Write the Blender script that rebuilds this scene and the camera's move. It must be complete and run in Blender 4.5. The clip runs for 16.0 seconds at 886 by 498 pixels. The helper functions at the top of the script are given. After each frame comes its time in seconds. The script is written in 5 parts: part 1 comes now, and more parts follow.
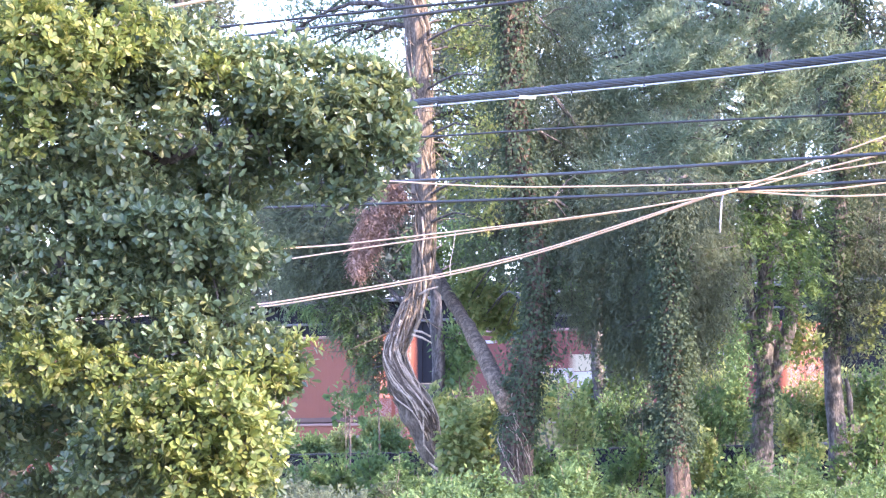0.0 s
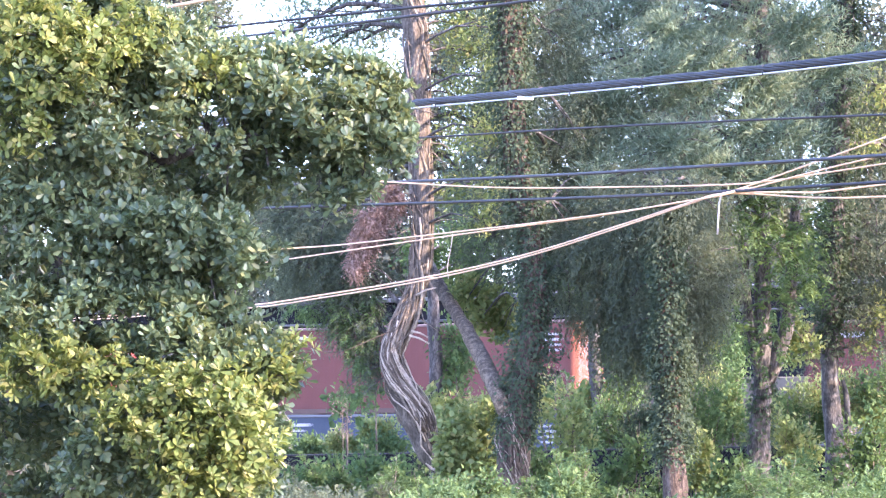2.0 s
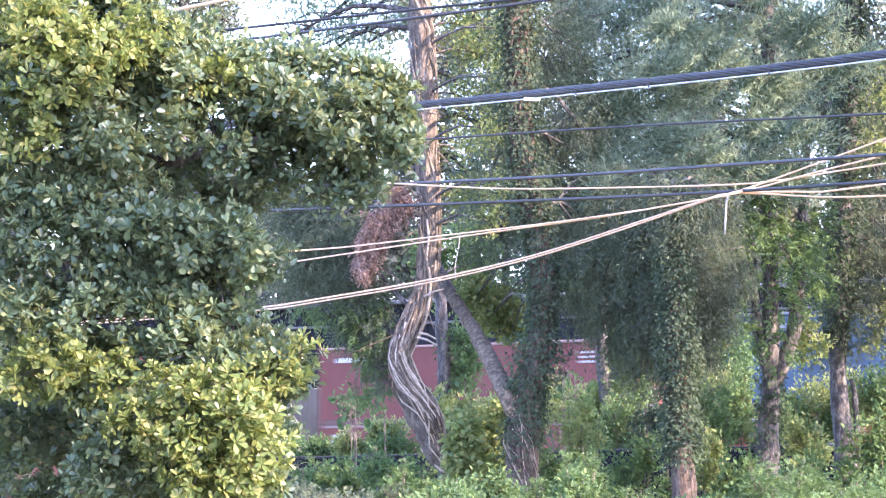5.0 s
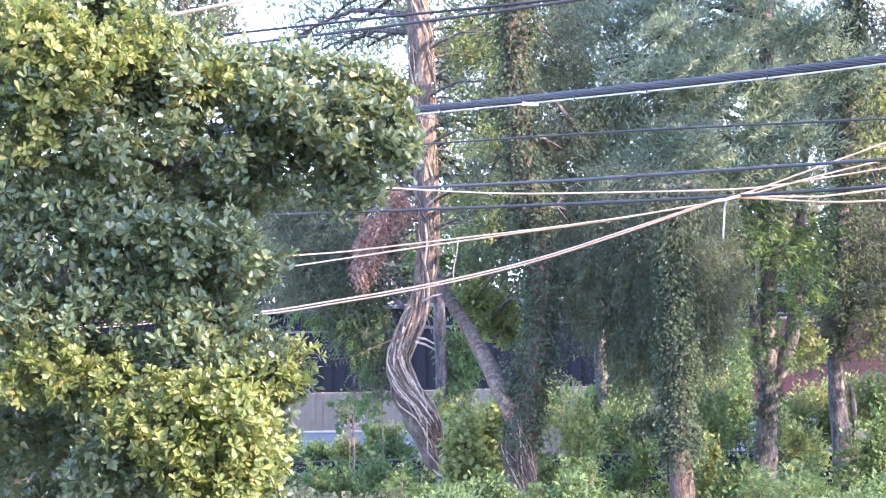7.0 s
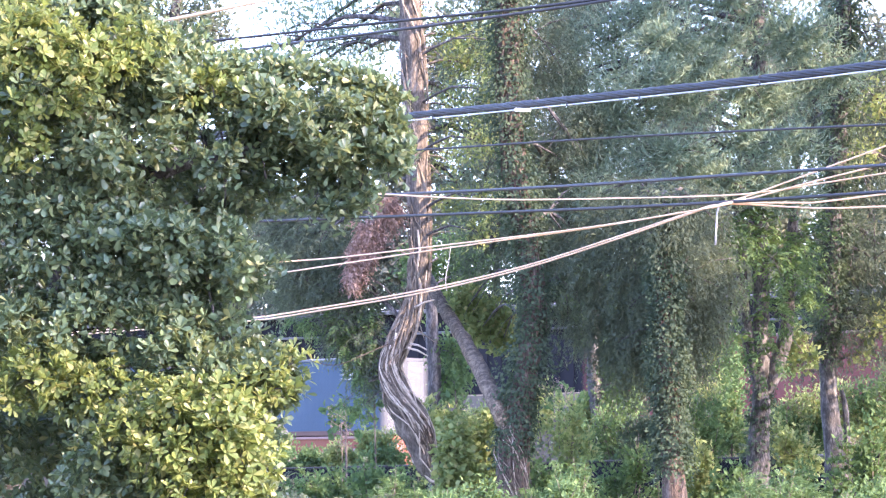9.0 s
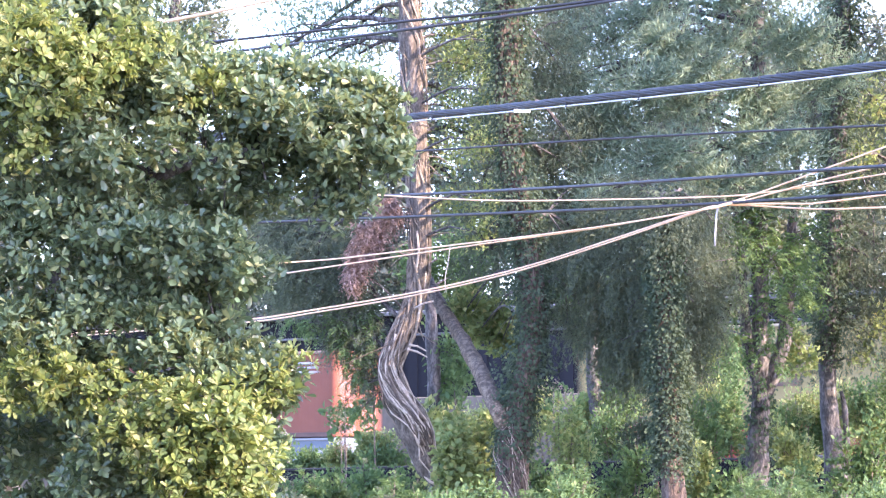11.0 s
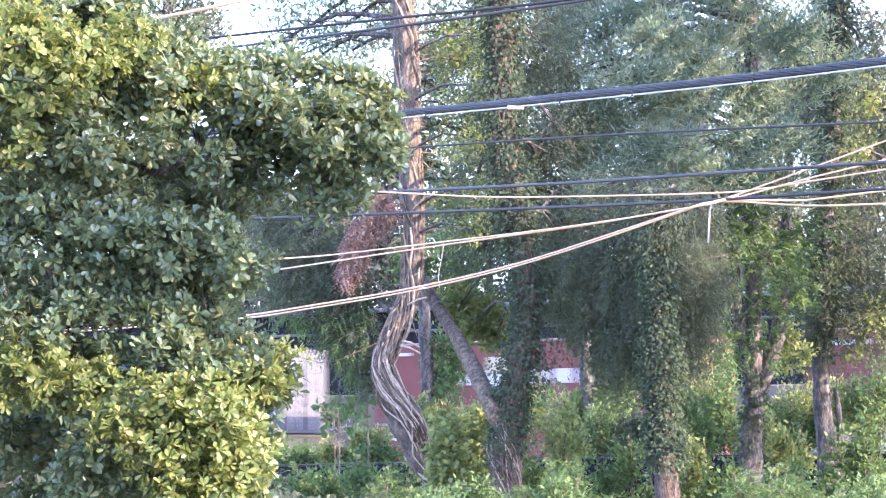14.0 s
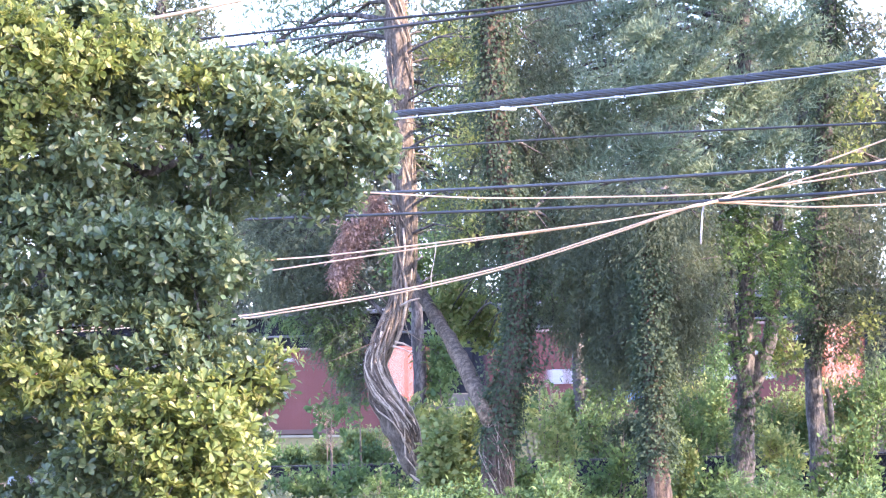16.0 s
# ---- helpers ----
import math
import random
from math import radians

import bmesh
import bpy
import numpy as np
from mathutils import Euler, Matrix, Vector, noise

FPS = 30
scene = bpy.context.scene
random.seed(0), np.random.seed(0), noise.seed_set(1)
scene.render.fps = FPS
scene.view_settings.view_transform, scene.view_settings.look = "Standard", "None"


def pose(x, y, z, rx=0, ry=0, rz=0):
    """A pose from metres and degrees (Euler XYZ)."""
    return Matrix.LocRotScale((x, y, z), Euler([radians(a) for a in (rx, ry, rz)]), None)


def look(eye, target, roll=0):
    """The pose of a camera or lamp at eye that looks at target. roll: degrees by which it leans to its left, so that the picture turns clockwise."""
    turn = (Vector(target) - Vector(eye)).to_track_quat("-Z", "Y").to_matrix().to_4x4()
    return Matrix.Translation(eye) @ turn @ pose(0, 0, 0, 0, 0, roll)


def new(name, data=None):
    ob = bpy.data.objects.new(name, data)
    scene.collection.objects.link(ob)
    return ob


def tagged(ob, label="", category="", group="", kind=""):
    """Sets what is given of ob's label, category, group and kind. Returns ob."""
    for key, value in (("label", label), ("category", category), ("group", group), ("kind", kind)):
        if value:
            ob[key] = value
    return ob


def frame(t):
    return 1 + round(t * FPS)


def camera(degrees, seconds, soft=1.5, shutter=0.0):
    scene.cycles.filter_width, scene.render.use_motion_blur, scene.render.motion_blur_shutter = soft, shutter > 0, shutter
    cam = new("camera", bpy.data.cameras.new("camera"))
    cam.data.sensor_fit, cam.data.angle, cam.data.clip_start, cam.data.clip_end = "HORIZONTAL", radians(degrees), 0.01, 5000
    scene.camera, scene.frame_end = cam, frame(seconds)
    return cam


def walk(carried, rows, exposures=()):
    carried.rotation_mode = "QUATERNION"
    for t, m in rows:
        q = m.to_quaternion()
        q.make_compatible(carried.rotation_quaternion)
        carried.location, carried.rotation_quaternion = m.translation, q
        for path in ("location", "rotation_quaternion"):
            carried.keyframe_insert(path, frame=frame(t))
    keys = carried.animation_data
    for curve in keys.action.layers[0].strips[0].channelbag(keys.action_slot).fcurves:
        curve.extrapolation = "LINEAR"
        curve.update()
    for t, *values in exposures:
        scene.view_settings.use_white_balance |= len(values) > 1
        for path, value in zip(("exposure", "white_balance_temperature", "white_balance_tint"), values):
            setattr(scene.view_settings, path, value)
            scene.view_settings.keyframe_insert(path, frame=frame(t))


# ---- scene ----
# ---- camera and its way ----
EYE = (0.0, 0.0, 1.6)
cam = camera(16.52, 16.0, 1.3, 0.45)
walk(cam, [
    (0.0, look(EYE, (-0.112, 99.754, 8.602), -0.145)),
    (0.5, look(EYE, (-0.007, 99.757, 8.573), -0.023)),
    (1.0, look(EYE, (0.029, 99.757, 8.573), 0.000)),
    (1.5, look(EYE, (-0.000, 99.755, 8.601), 0.000)),
    (2.0, look(EYE, (-0.029, 99.753, 8.628), -0.017)),
    (2.5, look(EYE, (-0.102, 99.752, 8.632), -0.052)),
    (3.0, look(EYE, (-0.149, 99.752, 8.634), -0.155)),
    (3.5, look(EYE, (-0.221, 99.752, 8.636), -0.232)),
    (4.0, look(EYE, (-0.267, 99.751, 8.649), -0.332)),
    (6.5, look(EYE, (-0.273, 99.742, 8.768), -0.314)),
    (7.0, look(EYE, (-0.216, 99.738, 8.828), -0.312)),
    (7.5, look(EYE, (-0.160, 99.734, 8.883), -0.311)),
    (8.0, look(EYE, (-0.103, 99.730, 8.941), -0.304)),
    (8.5, look(EYE, (-0.043, 99.728, 8.973), -0.266)),
    (9.0, look(EYE, (0.034, 99.724, 9.025), -0.308)),
    (11.5, look(EYE, (0.067, 99.721, 9.061), -0.356)),
    (12.0, look(EYE, (0.067, 99.726, 8.993), -0.393)),
    (12.5, look(EYE, (0.064, 99.729, 8.953), -0.387)),
    (13.0, look(EYE, (0.096, 99.731, 8.935), -0.397)),
    (13.5, look(EYE, (0.175, 99.730, 8.938), -0.326)),
    (14.0, look(EYE, (0.270, 99.730, 8.939), -0.309)),
    (14.5, look(EYE, (0.377, 99.728, 8.965), -0.313)),
    (15.0, look(EYE, (0.430, 99.726, 8.989), -0.337)),
    (15.5, look(EYE, (0.470, 99.726, 8.989), -0.325)),
    (16.0, look(EYE, (0.511, 99.727, 8.973), -0.273)),
], [(0.0, 3.10, 5700, 37), (16.0, 3.10, 5700, 37)])

# ---- world, sun, exposure ----
SUN_WAY = Vector((0.735, -0.459, 0.50)).normalized()
world = bpy.data.worlds.new("sky")
scene.world = world
world.use_nodes = True
wn = world.node_tree.nodes
sky = wn.new("ShaderNodeTexSky")
sky.sky_type = "NISHITA"
sky.sun_disc = False
sky.sun_elevation = math.asin(SUN_WAY.z)
sky.sun_rotation = math.atan2(SUN_WAY.x, SUN_WAY.y)
sky.air_density, sky.dust_density = 1.0, 1.0
wn["Background"].inputs["Strength"].default_value = 0.15
world.node_tree.links.new(sky.outputs["Color"], wn["Background"].inputs["Color"])
sun = new("sun", bpy.data.lights.new("sun", "SUN"))
sun.data.energy, sun.data.angle, sun.data.color = 2.9, radians(0.6), (1.0, 0.80, 0.48)
sun.matrix_world = look((60, -20, 60), Vector((60, -20, 60)) - SUN_WAY)


# ---- materials ----
def material(name):
    m = bpy.data.materials.new(name)
    m.use_nodes = True
    n, l = m.node_tree.nodes, m.node_tree.links
    return m, n, l, n["Principled BSDF"]


def ramp_node(n, stops):
    r = n.new("ShaderNodeValToRGB")
    r.color_ramp.elements[0].position, r.color_ramp.elements[0].color = stops[0][0], (*stops[0][1], 1)
    r.color_ramp.elements[1].position, r.color_ramp.elements[1].color = stops[-1][0], (*stops[-1][1], 1)
    for p, c in stops[1:-1]:
        r.color_ramp.elements.new(p).color = (*c, 1)
    return r


def leaf_material(name, stops, rough=0.45, through_light=0.4, glow=(0.30, 0.42, 0.05), patchy=0.42):
    """Leaves: each one of its own shade, with light coming through."""
    m, n, l, b = material(name)
    g = n.new("ShaderNodeNewGeometry")
    r = ramp_node(n, [(p, (c[0] * 1.05, c[1], c[2])) for p, c in stops])
    l.new(g.outputs["Random Per Island"], r.inputs["Fac"])
    t = n.new("ShaderNodeTexCoord")
    z = n.new("ShaderNodeTexNoise")
    z.inputs["Scale"].default_value = 1.3
    l.new(t.outputs["Object"], z.inputs["Vector"])
    h = n.new("ShaderNodeHueSaturation")
    mr = n.new("ShaderNodeMapRange")
    mr.inputs["To Min"].default_value, mr.inputs["To Max"].default_value = 1 - patchy, 1 + patchy
    l.new(z.outputs["Fac"], mr.inputs["Value"])
    h.inputs["Saturation"].default_value = 0.93
    l.new(mr.outputs["Result"], h.inputs["Value"])
    l.new(r.outputs["Color"], h.inputs["Color"])
    l.new(h.outputs["Color"], b.inputs["Base Color"])
    b.inputs["Roughness"].default_value = rough
    b.inputs["Specular IOR Level"].default_value = 0.55 if rough < 0.4 else 0.3
    tr = n.new("ShaderNodeBsdfTranslucent")
    br = n.new("ShaderNodeMix")
    br.data_type = "RGBA"
    br.inputs["Factor"].default_value = 0.3
    l.new(h.outputs["Color"], br.inputs[6])
    br.inputs[7].default_value = (*glow, 1)
    l.new(br.outputs[2], tr.inputs["Color"])
    ms = n.new("ShaderNodeMixShader")
    ms.inputs["Fac"].default_value = through_light
    l.new(b.outputs["BSDF"], ms.inputs[1])
    l.new(tr.outputs["BSDF"], ms.inputs[2])
    l.new(ms.outputs["Shader"], n["Material Output"].inputs["Surface"])
    return m


def surface(name, stops, scale, rough=0.8, bump=0.3, fine=8.0, metal=0.0, stretch=(1, 1, 1)):
    """A rough surface: blotches at one scale, grain and relief at another."""
    m, n, l, b = material(name)
    t = n.new("ShaderNodeTexCoord")
    mp = n.new("ShaderNodeMapping")
    mp.inputs["Scale"].default_value = stretch
    l.new(t.outputs["Object"], mp.inputs["Vector"])
    a = n.new("ShaderNodeTexNoise")
    a.inputs["Scale"].default_value, a.inputs["Detail"].default_value = scale, 6
    c = n.new("ShaderNodeTexNoise")
    c.inputs["Scale"].default_value, c.inputs["Detail"].default_value = scale * fine, 4
    l.new(mp.outputs["Vector"], a.inputs["Vector"])
    l.new(mp.outputs["Vector"], c.inputs["Vector"])
    ad = n.new("ShaderNodeMix")
    ad.inputs["Factor"].default_value = 0.4
    l.new(a.outputs["Fac"], ad.inputs["A"])
    l.new(c.outputs["Fac"], ad.inputs["B"])
    r = ramp_node(n, stops)
    l.new(ad.outputs["Result"], r.inputs["Fac"])
    l.new(r.outputs["Color"], b.inputs["Base Color"])
    b.inputs["Roughness"].default_value, b.inputs["Metallic"].default_value = rough, metal
    bp = n.new("ShaderNodeBump")
    bp.inputs["Strength"].default_value, bp.inputs["Distance"].default_value = bump, 0.03
    l.new(ad.outputs["Result"], bp.inputs["Height"])
    l.new(bp.outputs["Normal"], b.inputs["Normal"])
    return m


def shades(c, lo=0.6, hi=1.25):
    return [(0.32, tuple(v * lo for v in c)), (0.5, c), (0.68, tuple(min(v * hi, 0.95) for v in c))]


LEAF_GLOSSY = leaf_material("glossy_leaf", [(0.0, (0.054, 0.097, 0.060)), (0.5, (0.085, 0.148, 0.083)), (0.85, (0.14, 0.20, 0.095)), (1.0, (0.25, 0.27, 0.11))], 0.34, 0.42, (0.40, 0.42, 0.07))
# the near tree's leaf again, with sunlight mixed into its colour
LEAF_SUNLIT = leaf_material("sunlit_glossy_leaf", [(0.0, (0.075, 0.122, 0.036)), (0.5, (0.125, 0.178, 0.045)), (0.85, (0.20, 0.238, 0.065)), (1.0, (0.33, 0.33, 0.12))], 0.4, 0.42, (0.42, 0.46, 0.06))
# hanging and needle leaves are paled to imitate haze over the tree row
LEAF_DARK = leaf_material("hanging_leaf", [(0.0, (0.078, 0.108, 0.078)), (0.6, (0.105, 0.142, 0.092)), (1.0, (0.145, 0.175, 0.10))], 0.9, 0.5, (0.22, 0.27, 0.13), 0.22)
LEAF_PINE = leaf_material("soft_needle", [(0.0, (0.155, 0.235, 0.165)), (0.6, (0.20, 0.285, 0.185)), (1.0, (0.265, 0.325, 0.20))], 0.8, 0.5, (0.25, 0.36, 0.18), 0.2)
LEAF_FRESH = leaf_material("fresh_leaf", [(0.0, (0.052, 0.103, 0.046)), (0.6, (0.083, 0.160, 0.060)), (1.0, (0.145, 0.225, 0.072))], 0.8, 0.42, (0.28, 0.40, 0.07))
# yellow of sunlit foliage put into the base colour
LEAF_YELLOW = leaf_material("sun_yellow_leaf", [(0.0, (0.12, 0.185, 0.06)), (0.5, (0.185, 0.26, 0.085)), (0.85, (0.28, 0.33, 0.115)), (1.0, (0.36, 0.34, 0.13))], 0.5, 0.5, (0.48, 0.53, 0.12))
LEAF_IVY = leaf_material("ivy_leaf", [(0.0, (0.046, 0.074, 0.050)), (0.7, (0.062, 0.098, 0.060)), (1.0, (0.088, 0.125, 0.068))], 0.9, 0.45, (0.18, 0.26, 0.10), 0.22)
LEAF_DEAD = leaf_material("dead_leaf", [(0.0, (0.22, 0.15, 0.118)), (0.6, (0.33, 0.23, 0.185)), (1.0, (0.44, 0.32, 0.26))], 0.85, 0.4, (0.42, 0.27, 0.18), 0.25)
# distant crowns have haze mixed into their leaf colour
LEAF_FAR = leaf_material("hazy_far_leaf", [(0.0, (0.105, 0.135, 0.115)), (0.7, (0.165, 0.195, 0.15)), (1.0, (0.25, 0.25, 0.15))], 0.9, 0.48, (0.28, 0.30, 0.14), 0.25)
VINE_PALE = surface("pale_vine_wood", [(0.3, (0.22, 0.175, 0.135)), (0.5, (0.42, 0.35, 0.275)), (0.7, (0.55, 0.47, 0.39))], 9, 0.85, 0.5, 4)
VINE_DARK = surface("dark_vine_wood", [(0.3, (0.035, 0.026, 0.019)), (0.5, (0.085, 0.064, 0.048)), (0.7, (0.15, 0.115, 0.088))], 9, 0.9, 0.6, 4)
BARK_WARM = surface("warm_bark", [(0.34, (0.042, 0.034, 0.026)), (0.5, (0.108, 0.088, 0.071)), (0.62, (0.20, 0.168, 0.14))], 11, 0.9, 1.0, 4, 0, (1, 1, 0.32))
BARK_RED = surface("reddish_bark", [(0.34, (0.030, 0.021, 0.016)), (0.5, (0.078, 0.055, 0.043)), (0.62, (0.165, 0.125, 0.10))], 12, 0.95, 1.0, 4, 0, (1, 1, 0.3))
BARK_LIMB = surface("limb_bark", [(0.34, (0.036, 0.025, 0.016)), (0.5, (0.110, 0.080, 0.053)), (0.64, (0.25, 0.19, 0.13))], 12, 0.9, 1.0, 4)
BARK_GREY = surface("grey_bark", [(0.34, (0.026, 0.024, 0.024)), (0.5, (0.072, 0.066, 0.063)), (0.62, (0.16, 0.147, 0.14))], 11, 0.95, 1.0, 4, 0, (1, 1, 0.3))
VINE_WOOD = surface("vine_wood", [(0.3, (0.085, 0.066, 0.050)), (0.5, (0.19, 0.152, 0.118)), (0.7, (0.31, 0.258, 0.205))], 9, 0.85, 0.5, 4)
GROUND = surface("ground_soil", [(0.3, (0.035, 0.040, 0.016)), (0.5, (0.065, 0.066, 0.030)), (0.7, (0.12, 0.10, 0.058))], 0.6, 0.95, 0.6, 14)
BALLAST = surface("ballast", [(0.3, (0.10, 0.095, 0.09)), (0.5, (0.22, 0.21, 0.20)), (0.7, (0.34, 0.32, 0.30))], 6, 0.95, 1.0, 4)
CONCRETE = surface("concrete", [(0.3, (0.105, 0.089, 0.066)), (0.5, (0.150, 0.129, 0.098)), (0.7, (0.20, 0.175, 0.138))], 0.5, 0.9, 0.25, 12, 0, (1, 1, 0.5))
DARK_CLAD = surface("dark_cladding", [(0.3, (0.005, 0.005, 0.009)), (0.5, (0.007, 0.008, 0.013)), (0.7, (0.011, 0.012, 0.017))], 0.3, 1.0, 0.1, 10)
GUTTER = surface("gutter_metal", shades((0.18, 0.18, 0.185)), 1.0, 0.7, 0.1, 10, 0.3)
RUBBER = surface("black_sheath", shades((0.020, 0.021, 0.024)), 12, 0.55, 0.2, 6)
SHEATH_GREY = surface("grey_sheath", shades((0.034, 0.037, 0.043)), 12, 0.5, 0.2, 6)
SHEATH_CREAM = surface("cream_sheath", shades((0.82, 0.56, 0.36), 0.85, 1.1), 10, 0.5, 0.15, 6)
STRAND = surface("steel_strand", shades((0.62, 0.63, 0.68)), 14, 0.3, 0.2, 6, 0.6)
TAG = surface("white_tag", shades((0.75, 0.75, 0.75)), 8, 0.5, 0.05)
FENCE_WIRE = surface("fence_wire", shades((0.035, 0.038, 0.04)), 12, 0.7, 0.1, 5, 0.2)
SCREEN = surface("black_screen_cloth", shades((0.006, 0.007, 0.012)), 3, 1.0, 0.2, 20)
STEEL_DARK = surface("railcar_steel", shades((0.10, 0.06, 0.05)), 1.2, 0.7, 0.2, 9)
RAIL = surface("rail_steel", shades((0.22, 0.16, 0.13)), 4, 0.5, 0.2, 6, 0.6)
TIE = surface("tie_wood", shades((0.09, 0.07, 0.055)), 4, 0.9, 0.5, 6)
WHITE_BOARD = surface("white_board", shades((0.17, 0.162, 0.15), 0.85, 1.1), 1.5, 0.6, 0.1, 9)
SIGN_WHITE = surface("white_lettering", shades((0.42, 0.42, 0.44), 0.7, 1.15), 1.6, 0.8, 0.05, 7)
SIGN_BLUE = surface("blue_lettering", shades((0.10, 0.22, 0.45)), 2.5, 0.5, 0.05, 7)
GRAFFITI = surface("pale_paint_marks", shades((0.36, 0.35, 0.36)), 3, 0.8, 0.05, 7)
SIGN_CREAM = surface("cream_lettering", shades((0.36, 0.32, 0.22), 0.85, 1.08), 2.5, 0.5, 0.05, 7)
PAINTS = {}


def paint(key, c):
    if key not in PAINTS:
        PAINTS[key] = surface(key + "_container_paint", [(0.25, (c[0] * 0.55 + 0.02, c[1] * 0.5, c[2] * 0.5)), (0.42, tuple(v * 0.92 for v in c)), (0.6, c), (0.75, tuple(min(v * 1.15 + 0.02, 0.9) for v in c))], 0.55, 0.75, 0.08, 16, 0, (1, 1, 0.35))
    return PAINTS[key]


# ---- mesh helpers ----
def raw_mesh(name, verts, faces, mat, smooth=False):
    me = bpy.data.meshes.new(name)
    me.from_pydata([tuple(v) for v in verts], [], [tuple(f) for f in faces])
    if smooth:
        me.polygons.foreach_set("use_smooth", [True] * len(me.polygons))
    me.materials.append(mat)
    return me


def piece(name, me, parent=None, label="", m=None):
    ob = new(name, me)
    if m is not None:
        ob.matrix_basis = m
    if parent is not None:
        ob.parent = parent
    if label:
        ob["label"] = label
    return ob


class Shape:
    """Collects boxes, tubes and sheets into one mesh."""

    def __init__(self):
        self.v, self.f = [], []

    def add(self, verts, faces):
        k = len(self.v)
        self.v += [tuple(v) for v in verts]
        self.f += [tuple(i + k for i in f) for f in faces]
        return self

    def box(self, x0, y0, z0, x1, y1, z1, bevel=0.0):
        b = min(bevel, (x1 - x0) / 2.1, (y1 - y0) / 2.1, (z1 - z0) / 2.1)
        if b <= 0:
            v = [(x, y, z) for x in (x0, x1) for y in (y0, y1) for z in (z0, z1)]
            return self.add(v, [(0, 1, 3, 2), (4, 6, 7, 5), (0, 4, 5, 1), (2, 3, 7, 6), (0, 2, 6, 4), (1, 5, 7, 3)])
        ring = lambda x0, y0, x1, y1, z: [(x0, y0, z), (x1, y0, z), (x1, y1, z), (x0, y1, z)]
        v = ring(x0 + b, y0 + b, x1 - b, y1 - b, z0)
        oct_ring = lambda z: [(x0 + b, y0, z), (x1 - b, y0, z), (x1, y0 + b, z), (x1, y1 - b, z), (x1 - b, y1, z), (x0 + b, y1, z), (x0, y1 - b, z), (x0, y0 + b, z)]
        v += oct_ring(z0 + b) + oct_ring(z1 - b) + ring(x0 + b, y0 + b, x1 - b, y1 - b, z1)
        f = [(3, 2, 1, 0), (20, 21, 22, 23)]
        for i in range(8):
            j = (i + 1) % 8
            f.append((4 + i, 4 + j, 12 + j, 12 + i))
        for k in range(4):
            a, c = 2 * k, 2 * k + 1
            f.append((k, (k + 1) % 4, 4 + c, 4 + a))
            f.append(((k + 1) % 4, 4 + (a + 2) % 8, 4 + c))
            f.append((12 + a, 12 + c, 20 + (k + 1) % 4, 20 + k))
            f.append((12 + c, 12 + (a + 2) % 8, 20 + (k + 1) % 4))
        return self.add(v, f)

    def tube(self, pts, radii, sides=8, rough=0.0, lump=3.0, closed=True):
        pts = [Vector(p) for p in pts]
        k, n = len(self.v), len(pts)
        up = Vector((0.3, 1, 0.1))
        for i, p in enumerate(pts):
            way = (pts[min(i + 1, n - 1)] - pts[max(i - 1, 0)]).normalized()
            a = way.cross(up).normalized()
            c = a.cross(way).normalized()
            for s in range(sides):
                g = 2 * math.pi * s / sides
                d = a * math.cos(g) + c * math.sin(g)
                r = radii[i]
                if rough:
                    q = p + d * r
                    r *= 1 + rough * noise.noise(Vector((q.x * lump, q.y * lump, q.z * lump * 0.35))) + rough * 0.5 * noise.noise(q * lump * 3)
                self.v.append(tuple(p + d * r))
        for i in range(n - 1):
            for s in range(sides):
                t = (s + 1) % sides
                self.f.append((k + i * sides + s, k + i * sides + t, k + (i + 1) * sides + t, k + (i + 1) * sides + s))
        if closed:
            self.f.append(tuple(k + s for s in range(sides))[::-1])
            self.f.append(tuple(k + (n - 1) * sides + s for s in range(sides)))
        return self

    def put(self, name, mat, parent=None, label="", smooth=False):
        return piece(name, raw_mesh(name, self.v, self.f, mat, smooth), parent, label)


def smooth_path(pts, radii, step):
    """Catmull-Rom through the given points, evenly resampled."""
    p = [np.array(q, float) for q in pts]
    p = [2 * p[0] - p[1]] + p + [2 * p[-1] - p[-2]]
    out, rad = [], []
    for i in range(1, len(p) - 2):
        n = max(2, int(np.linalg.norm(p[i + 1] - p[i]) / step))
        for j in range(n):
            t = j / n
            a, b, c, d = p[i - 1], p[i], p[i + 1], p[i + 2]
            out.append(0.5 * (2 * b + (c - a) * t + (2 * a - 5 * b + 4 * c - d) * t * t + (3 * b - a - 3 * c + d) * t ** 3))
            rad.append(radii[i - 1] * (1 - t) + radii[i] * t)
    out.append(p[-2])
    rad.append(radii[-1])
    return out, rad


def thing(name, label, category, at=(0, 0, 0), group="", kind=""):
    e = new(name)
    e.empty_display_size = 0.3
    e.location = at
    return tagged(e, label, category, group, kind)


